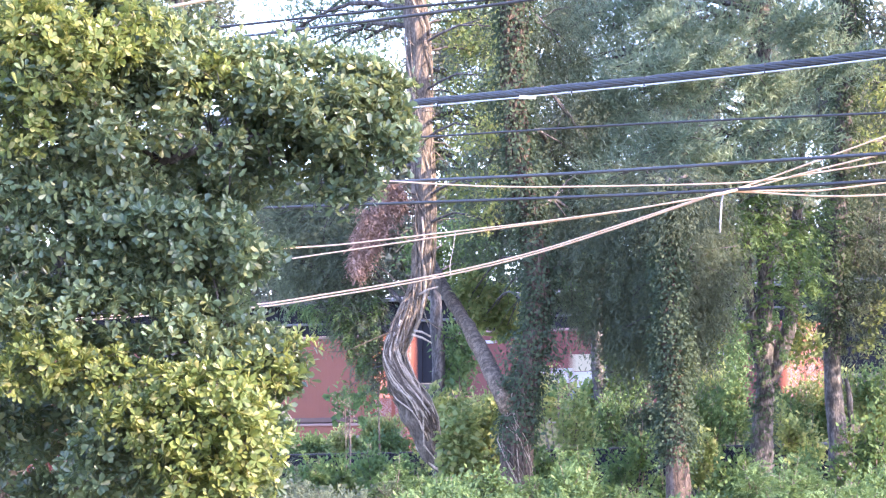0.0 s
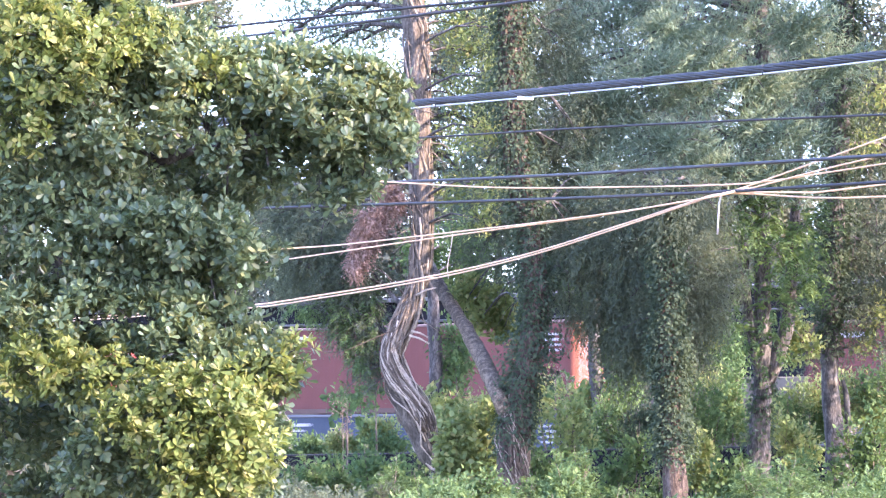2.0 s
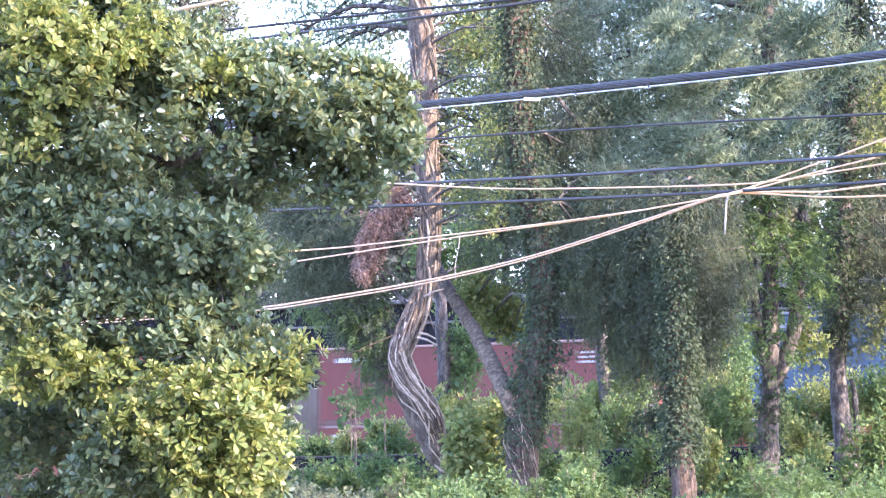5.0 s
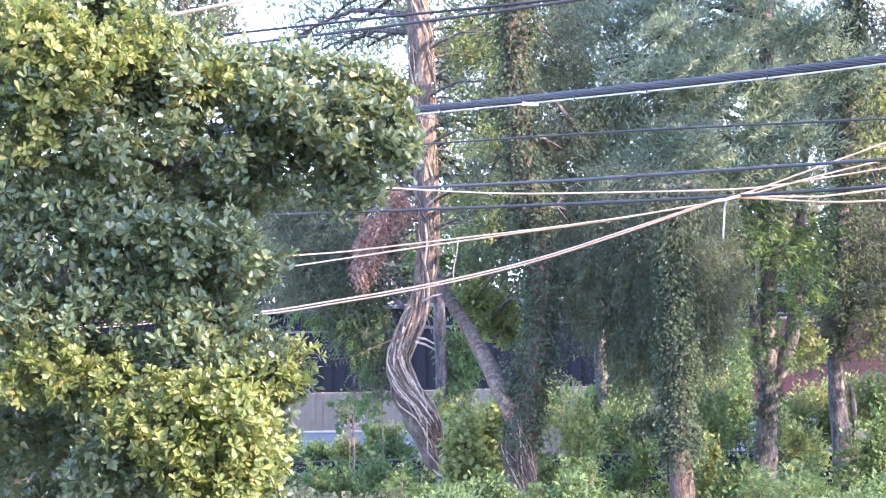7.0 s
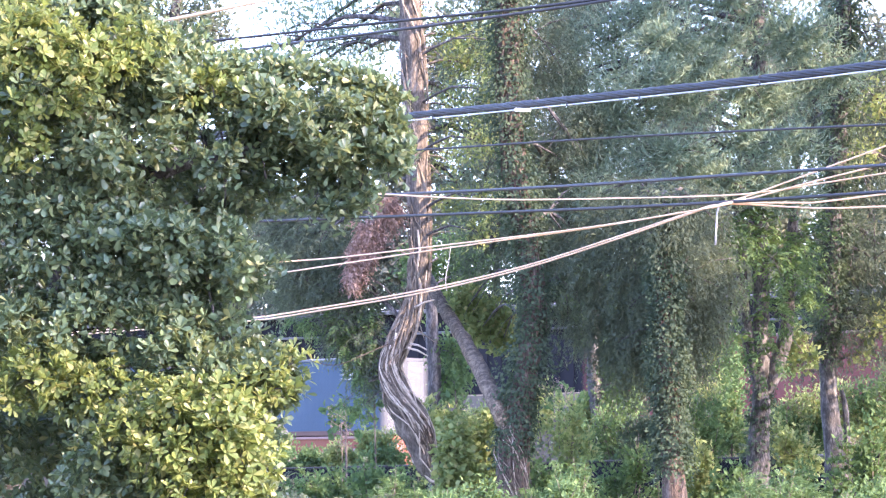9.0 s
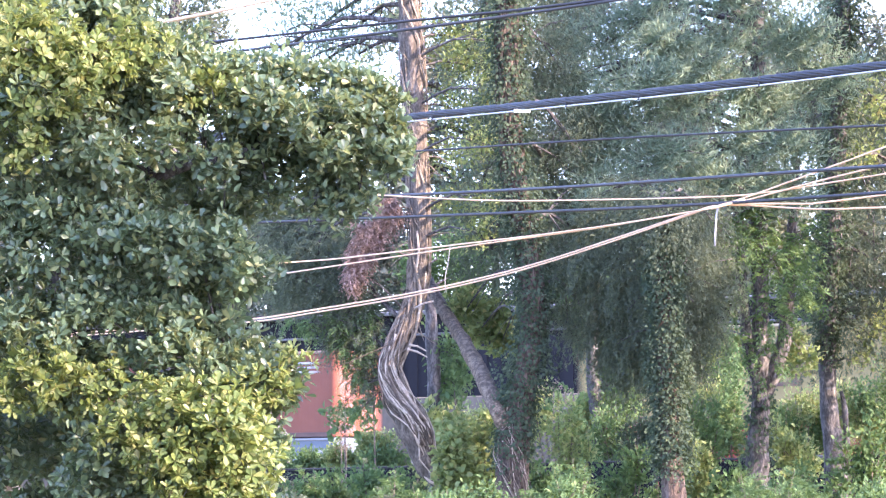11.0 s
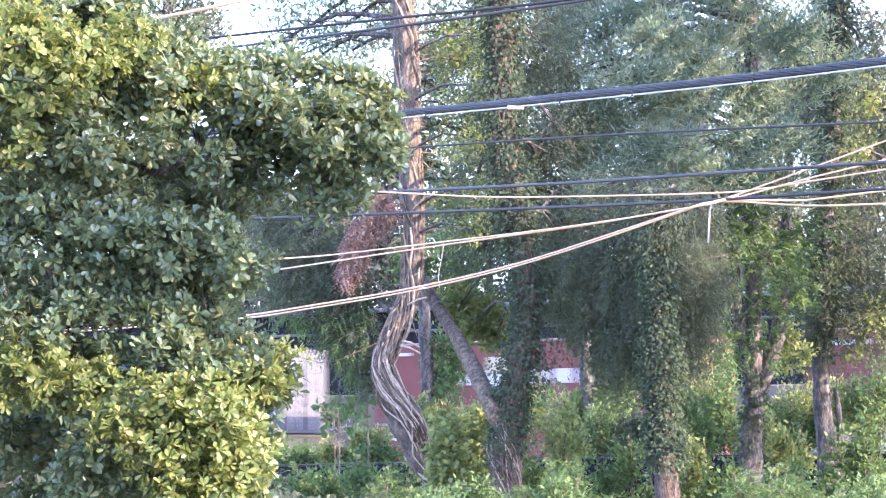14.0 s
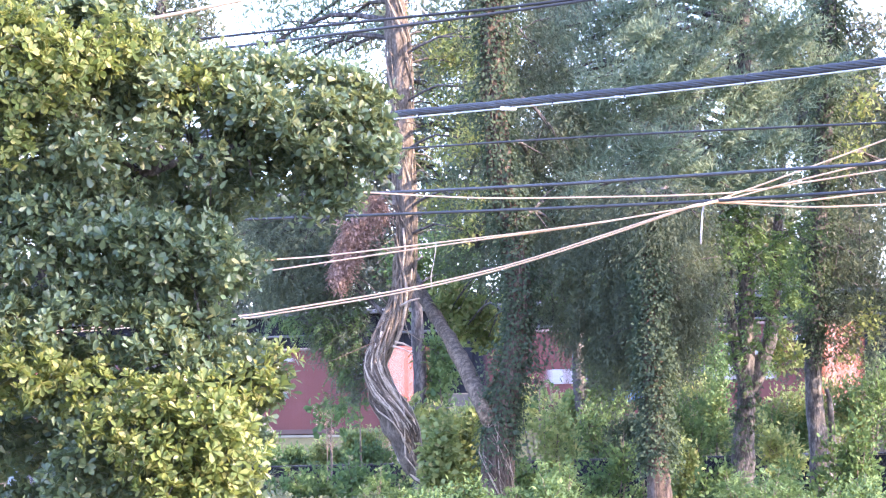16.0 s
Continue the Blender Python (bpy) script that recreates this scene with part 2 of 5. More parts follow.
# ---- leaves ----
def leaf_mesh(name, pos, axis, length, width, face, mat, rng, oval=False, scatter=0.45):
    """One mesh of many folded leaves."""
    n = len(pos)
    axis = axis / np.maximum(np.linalg.norm(axis, axis=1, keepdims=True), 1e-6)
    side = np.cross(axis, face + rng.normal(size=(n, 3)) * scatter)
    side /= np.maximum(np.linalg.norm(side, axis=1, keepdims=True), 1e-6)
    nor = np.cross(side, axis)
    L, W = length[:, None], width[:, None]
    if oval:
        prof = [(0, 0, 0), (0.36, 0.62, 0.10), (0.76, 1.0, 0.12), (1.0, 0, -0.06), (0.76, -1.0, 0.12), (0.36, -0.62, 0.10)]
        polys = [(0, 1, 2, 3), (0, 3, 4, 5)]
    else:
        prof = [(0, 0, 0), (0.45, 1, 0.12), (1.0, 0, -0.1), (0.45, -1, 0.12)]
        polys = [(0, 1, 2), (0, 2, 3)]
    k = len(prof)
    v = np.stack([pos + axis * L * a + side * W * 0.5 * b + nor * W * c for a, b, c in prof], 1).reshape(-1, 3)
    base = (np.arange(n) * k)[:, None]
    idx = np.concatenate([base + np.array(p)[None] for p in polys], 1).reshape(-1)
    c = len(polys[0])
    me = bpy.data.meshes.new(name)
    me.vertices.add(len(v))
    me.vertices.foreach_set("co", v.astype(np.float32).ravel())
    me.loops.add(len(idx))
    me.loops.foreach_set("vertex_index", idx.astype(np.int32))
    me.polygons.add(n * len(polys))
    me.polygons.foreach_set("loop_start", (np.arange(n * len(polys)) * c).astype(np.int32))
    me.update(calc_edges=True)
    me.materials.append(mat)
    return me


def blob_tips(rng, blobs, count, shell=0.5, squash=0.8):
    """Twig ends on the outer part of rounded masses."""
    w = np.array([b[1] * b[2] for b in blobs])
    out, away = [], []
    for (c, rx, rz), k in zip(blobs, (count * w / w.sum()).astype(int)):
        d = rng.normal(size=(max(k, 1), 3))
        d /= np.linalg.norm(d, axis=1, keepdims=True)
        r = shell + (1 - shell) * rng.random((len(d), 1)) ** 0.7
        lump = 1 + 0.22 * np.sin(d[:, :1] * 5 + c[0] * 3) * np.cos(d[:, 2:] * 6 + c[2] * 2)
        out.append(np.array(c) + d * r * lump * np.array([rx, min(rx, rz) * squash, rz]))
        away.append(d)
    return np.concatenate(out), np.concatenate(away)


def tufts(rng, blobs, count, per, spread, size, slim, shell=0.5, droop=0.0, squash=0.8, up=0.5, wild=0.75):
    """Rosettes of leaves at twig ends."""
    tip, away = blob_tips(rng, blobs, count, shell, squash)
    pos = np.repeat(tip, per, 0) + rng.normal(size=(len(tip) * per, 3)) * spread
    axis = np.repeat(away, per, 0) * 0.7 + rng.normal(size=pos.shape) * wild
    axis[:, 2] += up - droop
    ln = size * rng.uniform(0.6, 1.25, len(pos))
    face = np.repeat(away, per, 0) * 0.7 + np.array([0, 0, 0.7])
    return pos, axis, ln, ln * slim * rng.uniform(0.8, 1.2, len(pos)), face


def strands(rng, blobs, count, per, drop, size, slim, shell=0.2, sway=0.12):
    """Hanging strings of leaves."""
    tip, away = blob_tips(rng, blobs, count, shell)
    n = len(tip)
    s = np.tile(np.linspace(0, 1, per), n)
    ln = np.repeat(drop * rng.uniform(0.4, 1.3, n), per)
    out = np.repeat(away * rng.uniform(0.1, 0.5, (n, 1)), per, 0)
    pos = np.repeat(tip, per, 0) + out * (s[:, None] ** 0.6) * ln[:, None] * 0.6
    pos[:, 2] -= ln * s ** 1.4
    pos += rng.normal(size=pos.shape) * sway * size * 3
    axis = rng.normal(size=pos.shape) * 0.45 + out * 0.5
    axis[:, 2] -= 0.75
    sz = size * rng.uniform(0.6, 1.3, len(pos))
    face = np.repeat(away, per, 0) + np.array([0, 0, 0.2])
    return pos, axis, sz, sz * slim * rng.uniform(0.7, 1.3, len(pos)), face


def rosettes(rng, blobs, count, per, size, slim, shell=0.5, squash=0.8, lift=0.5):
    """Whorls of leaves that open round the end of each twig."""
    tip, away = blob_tips(rng, blobs, count, shell, squash)
    n = len(tip)
    d = away * 0.75 + rng.normal(size=(n, 3)) * 0.38 + np.array([0, 0, lift])
    d /= np.linalg.norm(d, axis=1, keepdims=True)
    e1 = np.cross(d, rng.normal(size=(n, 3)))
    e1 /= np.linalg.norm(e1, axis=1, keepdims=True)
    e2 = np.cross(d, e1)
    k = np.tile(np.arange(per), n)
    g = k * 2.4 + rng.normal(size=n * per) * 0.25
    rise = rng.uniform(0.0, 0.5, n * per) + 0.75 * k / per
    D = np.repeat(d, per, 0)
    out = np.repeat(e1, per, 0) * np.cos(g)[:, None] + np.repeat(e2, per, 0) * np.sin(g)[:, None]
    axis = out * np.cos(rise)[:, None] + D * np.sin(rise)[:, None]
    scale = np.repeat(size * rng.uniform(0.75, 1.2, n), per)
    ln = scale * rng.uniform(0.75, 1.15, n * per) * (1.08 - 0.3 * k / per)
    pos = np.repeat(tip, per, 0) + D * (k / per * 0.45)[:, None] * scale[:, None] + out * 0.004
    return pos, axis, ln, ln * slim * rng.uniform(0.85, 1.15, n * per), D - axis * 0.2


def fronds(rng, blobs, count, pairs, length, size, slim, shell=0.3, lift=0.2, sag=0.5, squash=0.8):
    """Feathery leaves: two rows of leaflets along an arching midrib."""
    tip, away = blob_tips(rng, blobs, count, shell, squash)
    n = len(tip)
    d = away * 0.8 + rng.normal(size=(n, 3)) * 0.45 + np.array([0, 0, lift])
    d /= np.linalg.norm(d, axis=1, keepdims=True)
    sd = np.cross(d, np.array([0, 0, 1.0]) + rng.normal(size=(n, 3)) * 0.35)
    sd /= np.maximum(np.linalg.norm(sd, axis=1, keepdims=True), 1e-6)
    m = pairs * 2
    q = np.tile(np.repeat(np.linspace(0.12, 1.0, pairs), 2), n)
    sign = np.tile(np.array([1.0, -1.0]), n * pairs)
    L = np.repeat(length * rng.uniform(0.6, 1.25, n), m)
    D, S = np.repeat(d, m, 0), np.repeat(sd, m, 0)
    pos = np.repeat(tip, m, 0) + D * (L * q)[:, None]
    pos[:, 2] -= sag * L * q ** 2
    axis = S * sign[:, None] + D * 0.7 + rng.normal(size=pos.shape) * 0.15
    axis[:, 2] -= 0.25 + sag * 0.6 * q
    sz = size * np.sin(math.pi * (0.22 + 0.68 * q)) * rng.uniform(0.85, 1.15, n * m)
    return pos, axis, sz, sz * slim, np.cross(D, S) * -1 + np.array([0, 0, 0.4])


def join_leaves(*sets):
    return [np.concatenate(a) for a in zip(*sets)]


def crown(name, parent, rng, leafset, mat, label="", oval=False, scatter=0.45):
    me = leaf_mesh(name, *leafset, mat, rng, oval, scatter)
    ob = piece(name, me, parent, label)
    return ob


def branches(parent, rng, stems, blobs, mat, thick=0.05, twigs=4, arch=0.12):
    """Limbs from the stems to the leafy masses, with side twigs."""
    s = Shape()
    pool = [np.array(p) for pts, _ in stems for p in pts]
    for c, rx, rz in blobs:
        c = np.array(c)
        a = min(pool, key=lambda p: np.linalg.norm((p - c) * np.array([1, 1, 0.7])) + (1.5 if p[2] > c[2] + 0.5 else 0))
        mid = (a + c) / 2 + np.array([0, 0, arch * np.linalg.norm(c - a)])
        path, rad = smooth_path([a, mid, c], [thick, thick * 0.7, thick * 0.35], 0.5)
        s.tube(path, rad, 6, 0.2)
        for _ in range(twigs):
            d = rng.normal(size=3)
            d /= np.linalg.norm(d)
            e = c + d * np.array([rx, min(rx, rz), rz]) * 0.85
            b = path[int(rng.integers(len(path) // 2, len(path)))]
            s.tube([b, (np.array(b) + e) / 2 + np.array([0, 0, 0.08]), e], [thick * 0.32, thick * 0.22, thick * 0.1], 4)
    return tagged(s.put("branch_work", mat, parent, smooth=True), kind="stuff")


def stem(parent, pts, radii, mat, name="trunk", rough=0.16, sides=14, lump=3.0, label=""):
    path, rad = smooth_path(pts, radii, max(0.12, min(radii)))
    Shape().tube(path, rad, sides, rough, lump).put(name, mat, parent, label, smooth=True)
    return path, rad


def spiral_vines(parent, rng, path, rad, count, r0, mat):
    """Woody climbers that wind round a trunk, each a part of its own."""
    path = [np.array(p) for p in path]
    n = len(path)
    for k in range(count):
        a = rng.uniform(0, 2 * math.pi)
        turn = rng.uniform(-0.40, 0.55)
        i0, i1 = int(rng.integers(0, n // 3)), int(rng.integers(int(n * 0.62), n))
        pts, rr = [], []
        for i in range(i0, i1, 2):
            way = path[min(i + 1, n - 1)] - path[max(i - 1, 0)]
            way /= np.linalg.norm(way)
            e1 = np.cross(way, (0.3, 1, 0.1))
            e1 /= np.linalg.norm(e1)
            e2 = np.cross(e1, way)
            a += turn * (0.5 + 0.8 * math.sin(i * 0.07 + k) ** 2) + rng.normal() * 0.2
            d = rad[i] * (1.0 + 0.22 * abs(math.sin(i * 0.09 + k * 1.7)) ** 2)
            pts.append(path[i] + (e1 * math.cos(a) + e2 * math.sin(a)) * d)
            rr.append(r0 * rng.uniform(0.6, 1.3) * (0.6 + 0.25 * (k % 4)))
        if len(pts) > 4:
            Shape().tube(pts, rr, 6).put("vine", mat, parent, "pale woody climbing vine", smooth=True)


def rope_vines(parent, rng, path, rad, count, top, bottom, thin=0.011, thick=0.030):
    """Ropes of woody climber that slant down and across the face of a trunk."""
    for k in range(count):
        a0, a1 = radians(rng.uniform(-225, -110)), radians(rng.uniform(-95, -5))
        z0, z1 = rng.uniform(*top), rng.uniform(*bottom)
        run = [i for i, q in enumerate(path) if z1 < q[2] < z0]
        wob, line = rng.uniform(0, 6.28), []
        for j in run:
            f = 1 - (j - run[0]) / max(len(run) - 1, 1)
            g = a0 + (a1 - a0) * f ** 1.2 + 0.14 * math.sin(wob + f * 12)
            w = rad[j] * (1.06 + 0.10 * math.sin(wob * 3 + f * 8)) + 0.02
            line.append((path[j][0] + math.cos(g) * w, path[j][1] + math.sin(g) * w, path[j][2] + 0.05 * math.sin(g * 3)))
        if len(line) > 3:
            r0 = rng.uniform(thin, thick)
            Shape().tube(line, [r0 * (0.7 + 0.3 * math.sin(i * 0.5 + k)) for i in range(len(line))], 6, 0.15).put("rope_vine", (VINE_PALE, VINE_DARK, VINE_WOOD, VINE_DARK)[k % 4], parent, smooth=True)


def sheath(rng, path, rad, lo, hi, count, puff, size, slim=0.8):
    """Ivy leaves clothing a stem between two heights."""
    path = np.array(path)
    rad = np.array(rad)
    ok = np.where((path[:, 2] > lo) & (path[:, 2] < hi))[0]
    i = rng.choice(ok, count)
    g = rng.uniform(0, 2 * math.pi, count)
    r = rad[i] + puff * rng.random(count) ** 1.5 * (0.7 + 0.6 * np.sin(path[i, 2] * 4.0))
    d = np.stack([np.cos(g), np.sin(g), np.zeros(count)], 1)
    pos = path[i] + d * r[:, None] + rng.normal(size=(count, 3)) * np.array([0.04, 0.04, 0.2])
    axis = d * 0.6 + rng.normal(size=pos.shape) * 0.4
    axis[:, 2] -= 0.6
    sz = size * rng.uniform(0.6, 1.3, count)
    return pos, axis, sz, sz * slim, d + np.array([0, 0, 0.3])


# ---- ground, track bed, wall and building ----
THETA = radians(36)
ALONG = Vector((math.cos(THETA), -math.sin(THETA), 0))
ACROSS = Vector((math.sin(THETA), math.cos(THETA), 0))
TRACK = Vector((-1.5, 102.0, 0.0))
SPEED = 22.06


def track_pose(s, off=0.0, z=0.0):
    return Matrix.Translation(TRACK + ALONG * s + ACROSS * off + Vector((0, 0, z))) @ pose(0, 0, 0, 0, 0, -36)


def make_ground():
    n = 60
    xs = [math.copysign(abs(t) ** 3, t) * 1500 for t in np.linspace(-1, 1, n)]
    v = [(x, y + 60, 0.06 * noise.noise(Vector((x * 0.2, y * 0.2, 0))) * (abs(x) < 60) - 0.02) for y in xs for x in xs]
    f = [(j * n + i, j * n + i + 1, (j + 1) * n + i + 1, (j + 1) * n + i) for j in range(n - 1) for i in range(n - 1)]
    tagged(piece("ground", raw_mesh("ground", v, f, GROUND, True)), "weedy brown and green soil", "ground", kind="structure")
    bed = Shape()
    prof = [(-3.4, -0.03), (-2.1, 0.10), (2.1, 0.10), (3.4, -0.03)]
    k = 120
    vv = [(-420 + 840 * i / k, a, b + 0.02 * noise.noise(Vector((i, a, 0)))) for i in range(k + 1) for a, b in prof]
    ff = [(i * 4 + j, i * 4 + j + 1, (i + 1) * 4 + j + 1, (i + 1) * 4 + j) for i in range(k) for j in range(3)]
    bed.add(vv, [q[::-1] for q in ff])
    b = bed.put("track_bed", BALLAST)
    b.matrix_basis = track_pose(0)
    tagged(b, "grey crushed stone track bed", "track bed", kind="structure")
    t = thing("railway_track", "rusty steel rails on dark wooden ties", "track", kind="structure")
    t.matrix_basis = track_pose(0)
    tie = raw_mesh("tie", *(lambda s: (s.v, s.f))(Shape().box(-0.12, -1.3, 0.06, 0.12, 1.3, 0.16, 0.02)), TIE)
    for i in range(110):
        piece("tie", tie, t, "", Matrix.Translation((-30 + 0.6 * i, 0, 0)))
    for side in (-0.75, 0.75):
        s = Shape().box(-400, side - 0.07, 0.155, 400, side + 0.07, 0.17).box(-400, side - 0.012, 0.17, 400, side + 0.012, 0.25).box(-400, side - 0.036, 0.25, 400, side + 0.036, 0.29)
        s.put("rail", RAIL, t)


def make_wall():
    """Tall concrete panel wall beyond the track, with a dark warehouse behind it."""
    w = thing("panel_wall", "tall weathered grey concrete panel wall", "wall", kind="structure")
    w.matrix_basis = track_pose(0, 9.0)
    panel = raw_mesh("panel", *(lambda s: (s.v, s.f))(Shape().box(-1.98, -0.1, -0.2, 1.98, 0.1, 4.55, 0.03)), CONCRETE)
    post = raw_mesh("post", *(lambda s: (s.v, s.f))(Shape().box(-0.16, -0.108, -0.2, 0.16, 0.108, 4.56, 0.02)), CONCRETE)
    for i in range(-12, 14):
        piece("panel", panel, w, "", Matrix.Translation((i * 4.3, 0, 0)))
        piece("post", post, w, "", Matrix.Translation((i * 4.3 + 2.15, 0, 0)))
    marks = Shape()
    rng = np.random.default_rng(5)
    for i in range(5):
        x0 = -9.7 + i * 0.26
        a = [(x0 + 0.1 * math.cos(q), -0.112, 3.38 + 0.16 * math.sin(q) + 0.03 * i) for q in np.linspace(0.3, 5.6 + rng.random(), 9)]
        marks.tube(a, [0.022] * 9, 5)
    marks.put("paint_mark", GRAFFITI, w, "pale sprayed scrawl on concrete")
    h = thing("warehouse", "long black-clad warehouse with a pale gutter", "building")
    h.matrix_basis = track_pose(0, 34.0)
    s = Shape().box(-60, 0, 0, 60, 18, 9.3)
    s.put("wall", DARK_CLAD, h)
    rib = raw_mesh("cladding_rib", *(lambda q: (q.v, q.f))(Shape().box(0, -0.06, 0, 0.55, -0.003, 9.29)), DARK_CLAD)
    for i in range(150):
        piece("cladding_rib", rib, h, "", Matrix.Translation((-60 + i * 0.8, 0, 0)))
    Shape().box(-60.3, -0.45, 9.3, 60.3, 18.3, 9.5, 0.04).put("roof", DARK_CLAD, h)
    Shape().box(-60.3, -0.55, 9.22, 60.3, -0.4, 9.42, 0.04).put("gutter", GUTTER, h, "pale metal gutter")
    Shape().tube([(-60, -0.2, 8.3), (60, -0.2, 8.3)], [0.06, 0.06], 6).put("pipe", GUTTER, h, "pale horizontal pipe")


make_ground()
make_wall()

# ---- containers and well cars ----
LONG, WIDE = 12.19, 2.44
MAROON, RUST, RED = (0.140, 0.045, 0.039), (0.195, 0.070, 0.044), (0.26, 0.054, 0.042)
BLUE, NAVY, TEAL = (0.048, 0.085, 0.130), (0.042, 0.060, 0.095), (0.055, 0.100, 0.130)
YELLOW, OLIVE = (0.245, 0.205, 0.085), (0.21, 0.185, 0.085)
SLATE, PALE = (0.12, 0.15, 0.19), (0.27, 0.33, 0.36)


def corrugated(x0, x1, z0, z1, y, out, pitch=0.28, deep=0.036):
    """A pressed steel sheet along x whose face points to the side 'out'."""
    n = int((x1 - x0) / pitch)
    xs, ys = [x0], [0.0]
    p = (x1 - x0) / n
    for i in range(n):
        a = x0 + i * p
        xs += [a + p * 0.25, a + p * 0.5, a + p * 0.75, a + p]
        ys += [0.0, -deep, -deep, 0.0]
    v = [(x, y + out * d, z) for x, d in zip(xs, ys) for z in (z0, z1)]
    f = [(2 * i, 2 * i + 2, 2 * i + 3, 2 * i + 1) for i in range(len(xs) - 1)]
    return v, f if out < 0 else [q[::-1] for q in f]


def container(s0, high, base, key, colour, marks="", end=None, shade=""):
    """A 40 foot container; its door end points along the track."""
    tone = {"maroon": "dull maroon", "rust": "rusty brown-red", "red": "bright red"}.get(key, key.replace("_", " "))
    tall = 2.90 if high else 2.59
    c = thing("shipping_container", f"{tone} corrugated steel shipping container on a train", "container", group="containers on the train")
    mat = paint(key, colour)
    mate = paint(*end) if end else mat
    hx, hy = LONG / 2, WIDE / 2
    for side, nm in ((-1, "side_panel"), (1, "side_panel")):
        v, f = corrugated(-hx + 0.1, hx - 0.1, 0.14, tall - 0.06, side * (hy - 0.03), side)
        Shape().add(v, f).put(nm, mat, c)
    Shape().box(-hx + 0.05, -hy + 0.04, tall - 0.05, hx - 0.05, hy - 0.04, tall - 0.015).put("roof", mat, c)
    Shape().box(-hx + 0.05, -hy + 0.05, 0.10, hx - 0.05, hy - 0.05, 0.16).put("floor", STEEL_DARK, c)
    for side in (-1, 1):
        y = side * hy
        # top rail paled to imitate light catching the upper edge
        Shape().box(-hx + 0.16, min(y, y - side * 0.07), tall - 0.10, hx - 0.16, max(y, y - side * 0.07), tall - 0.01, 0.02).put("top_rail", paint("lit_edge_" + key, tuple(0.7 * v + 0.13 for v in colour)), c, "top rail paled like a lit edge")
        Shape().box(-hx + 0.16, min(y, y - side * 0.06), 0.0, hx - 0.16, max(y, y - side * 0.06), 0.16, 0.01).put("bottom_rail", STEEL_DARK, c, "dark bottom rail")
        for ex in (-1, 1):
            x = ex * hx
            Shape().box(min(x, x - ex * 0.15), min(y, y - side * 0.15), 0.118, max(x, x - ex * 0.15), max(y, y - side * 0.15), tall - 0.118, 0.02).put("corner_post", mate if ex > 0 else mat, c)
            for z in (0.0, tall - 0.118):
                Shape().box(min(x, x - ex * 0.178), min(y, y - side * 0.162), z, max(x, x - ex * 0.178), max(y, y - side * 0.162), z + 0.118, 0.015).put("corner_casting", mate if ex > 0 else mat, c)
    # front wall and doors
    v, f = corrugated(-hy + 0.14, hy - 0.14, 0.14, tall - 0.08, 0, -1)
    front = Shape().add([(-hx + 0.06 + y, x, z) for x, y, z in v], f)
    front.put("front_panel", mat, c)
    for k in (-1, 1):
        d = Shape()
        y0, y1 = sorted((k * 0.008, k * (hy - 0.14)))
        d.box(hx - 0.09, y0, 0.16, hx - 0.03, y1, tall - 0.12, 0.012)
        for j in range(4):
            z = 0.35 + j * (tall - 0.6) / 4
            d.box(hx - 0.035, y0 + 0.06, z, hx - 0.02, y1 - 0.06, z + (tall - 0.6) / 4 - 0.12, 0.007)
        door = d.put("door", mate, c)
        for q in (0.33, 0.78):
            y = k * q
            Shape().tube([(hx + 0.01, y, 0.14), (hx + 0.01, y, tall - 0.12)], [0.02, 0.02], 6).put("lock_rod", STRAND if end else mate, door)
    Shape().box(hx - 0.12, -hy + 0.14, 0.02, hx - 0.01, hy - 0.14, 0.15, 0.01).put("door_sill", mate, c)
    Shape().box(hx - 0.12, -hy + 0.14, tall - 0.12, hx - 0.01, hy - 0.14, tall - 0.01, 0.01).put("door_header", mate, c)
    if end and end[0] == "pale_grey":
        for k, (y0, z, w) in enumerate([(-0.55, 1.95, 0.7), (-0.35, 1.62, 0.55), (-0.60, 1.30, 0.8), (-0.30, 0.98, 0.5), (-0.50, 0.68, 0.6)]):
            Shape().box(hx - 0.019, y0, z, hx - 0.012, y0 + w, z + 0.07 + 0.03 * (k % 2), 0.003).put("marking", SHEATH_GREY, c, "dark sprayed marking bar")
    y = -hy + 0.018

    def bar(x0, z0, x1, z1, mat=SIGN_WHITE, slant=0.0):
        v = [(x0, y, z0), (x1, y, z0), (x1 + slant, y, z1), (x0 + slant, y, z1), (x0, y + 0.012, z0), (x1, y + 0.012, z0), (x1 + slant, y + 0.012, z1), (x0 + slant, y + 0.012, z1)]
        Shape().add(v, [(0, 1, 2, 3), (7, 6, 5, 4), (0, 4, 5, 1), (1, 5, 6, 2), (2, 6, 7, 3), (3, 7, 4, 0)]).put("marking", mat, c, "painted marking bar")

    if marks == "letters":
        bar(-5.7, tall - 0.42, -4.6, tall - 0.32)
        x = -3.7
        for k, w in enumerate((0.62, 0.30, 0.75, 0.55, 0.30, 0.70, 0.55, 0.35, 0.62, 0.45)):
            bar(x, 1.16, x + w, 1.62)
            x += w + (0.18 if k != 2 else 1.5)
        bar(-1.6, 0.55, -0.25, 1.0, SIGN_BLUE)
        bar(-1.6, 1.02, -0.25, 1.5, SIGN_WHITE)
        bar(-1.6, 1.52, -0.25, 2.05, SIGN_CREAM)
        bar(2.6, tall - 0.75, 4.0, tall - 0.62)
        bar(2.6, tall - 1.0, 4.0, tall - 0.88)
        bar(4.9, tall - 0.6, 5.7, tall - 0.45)
    elif marks == "swoosh":
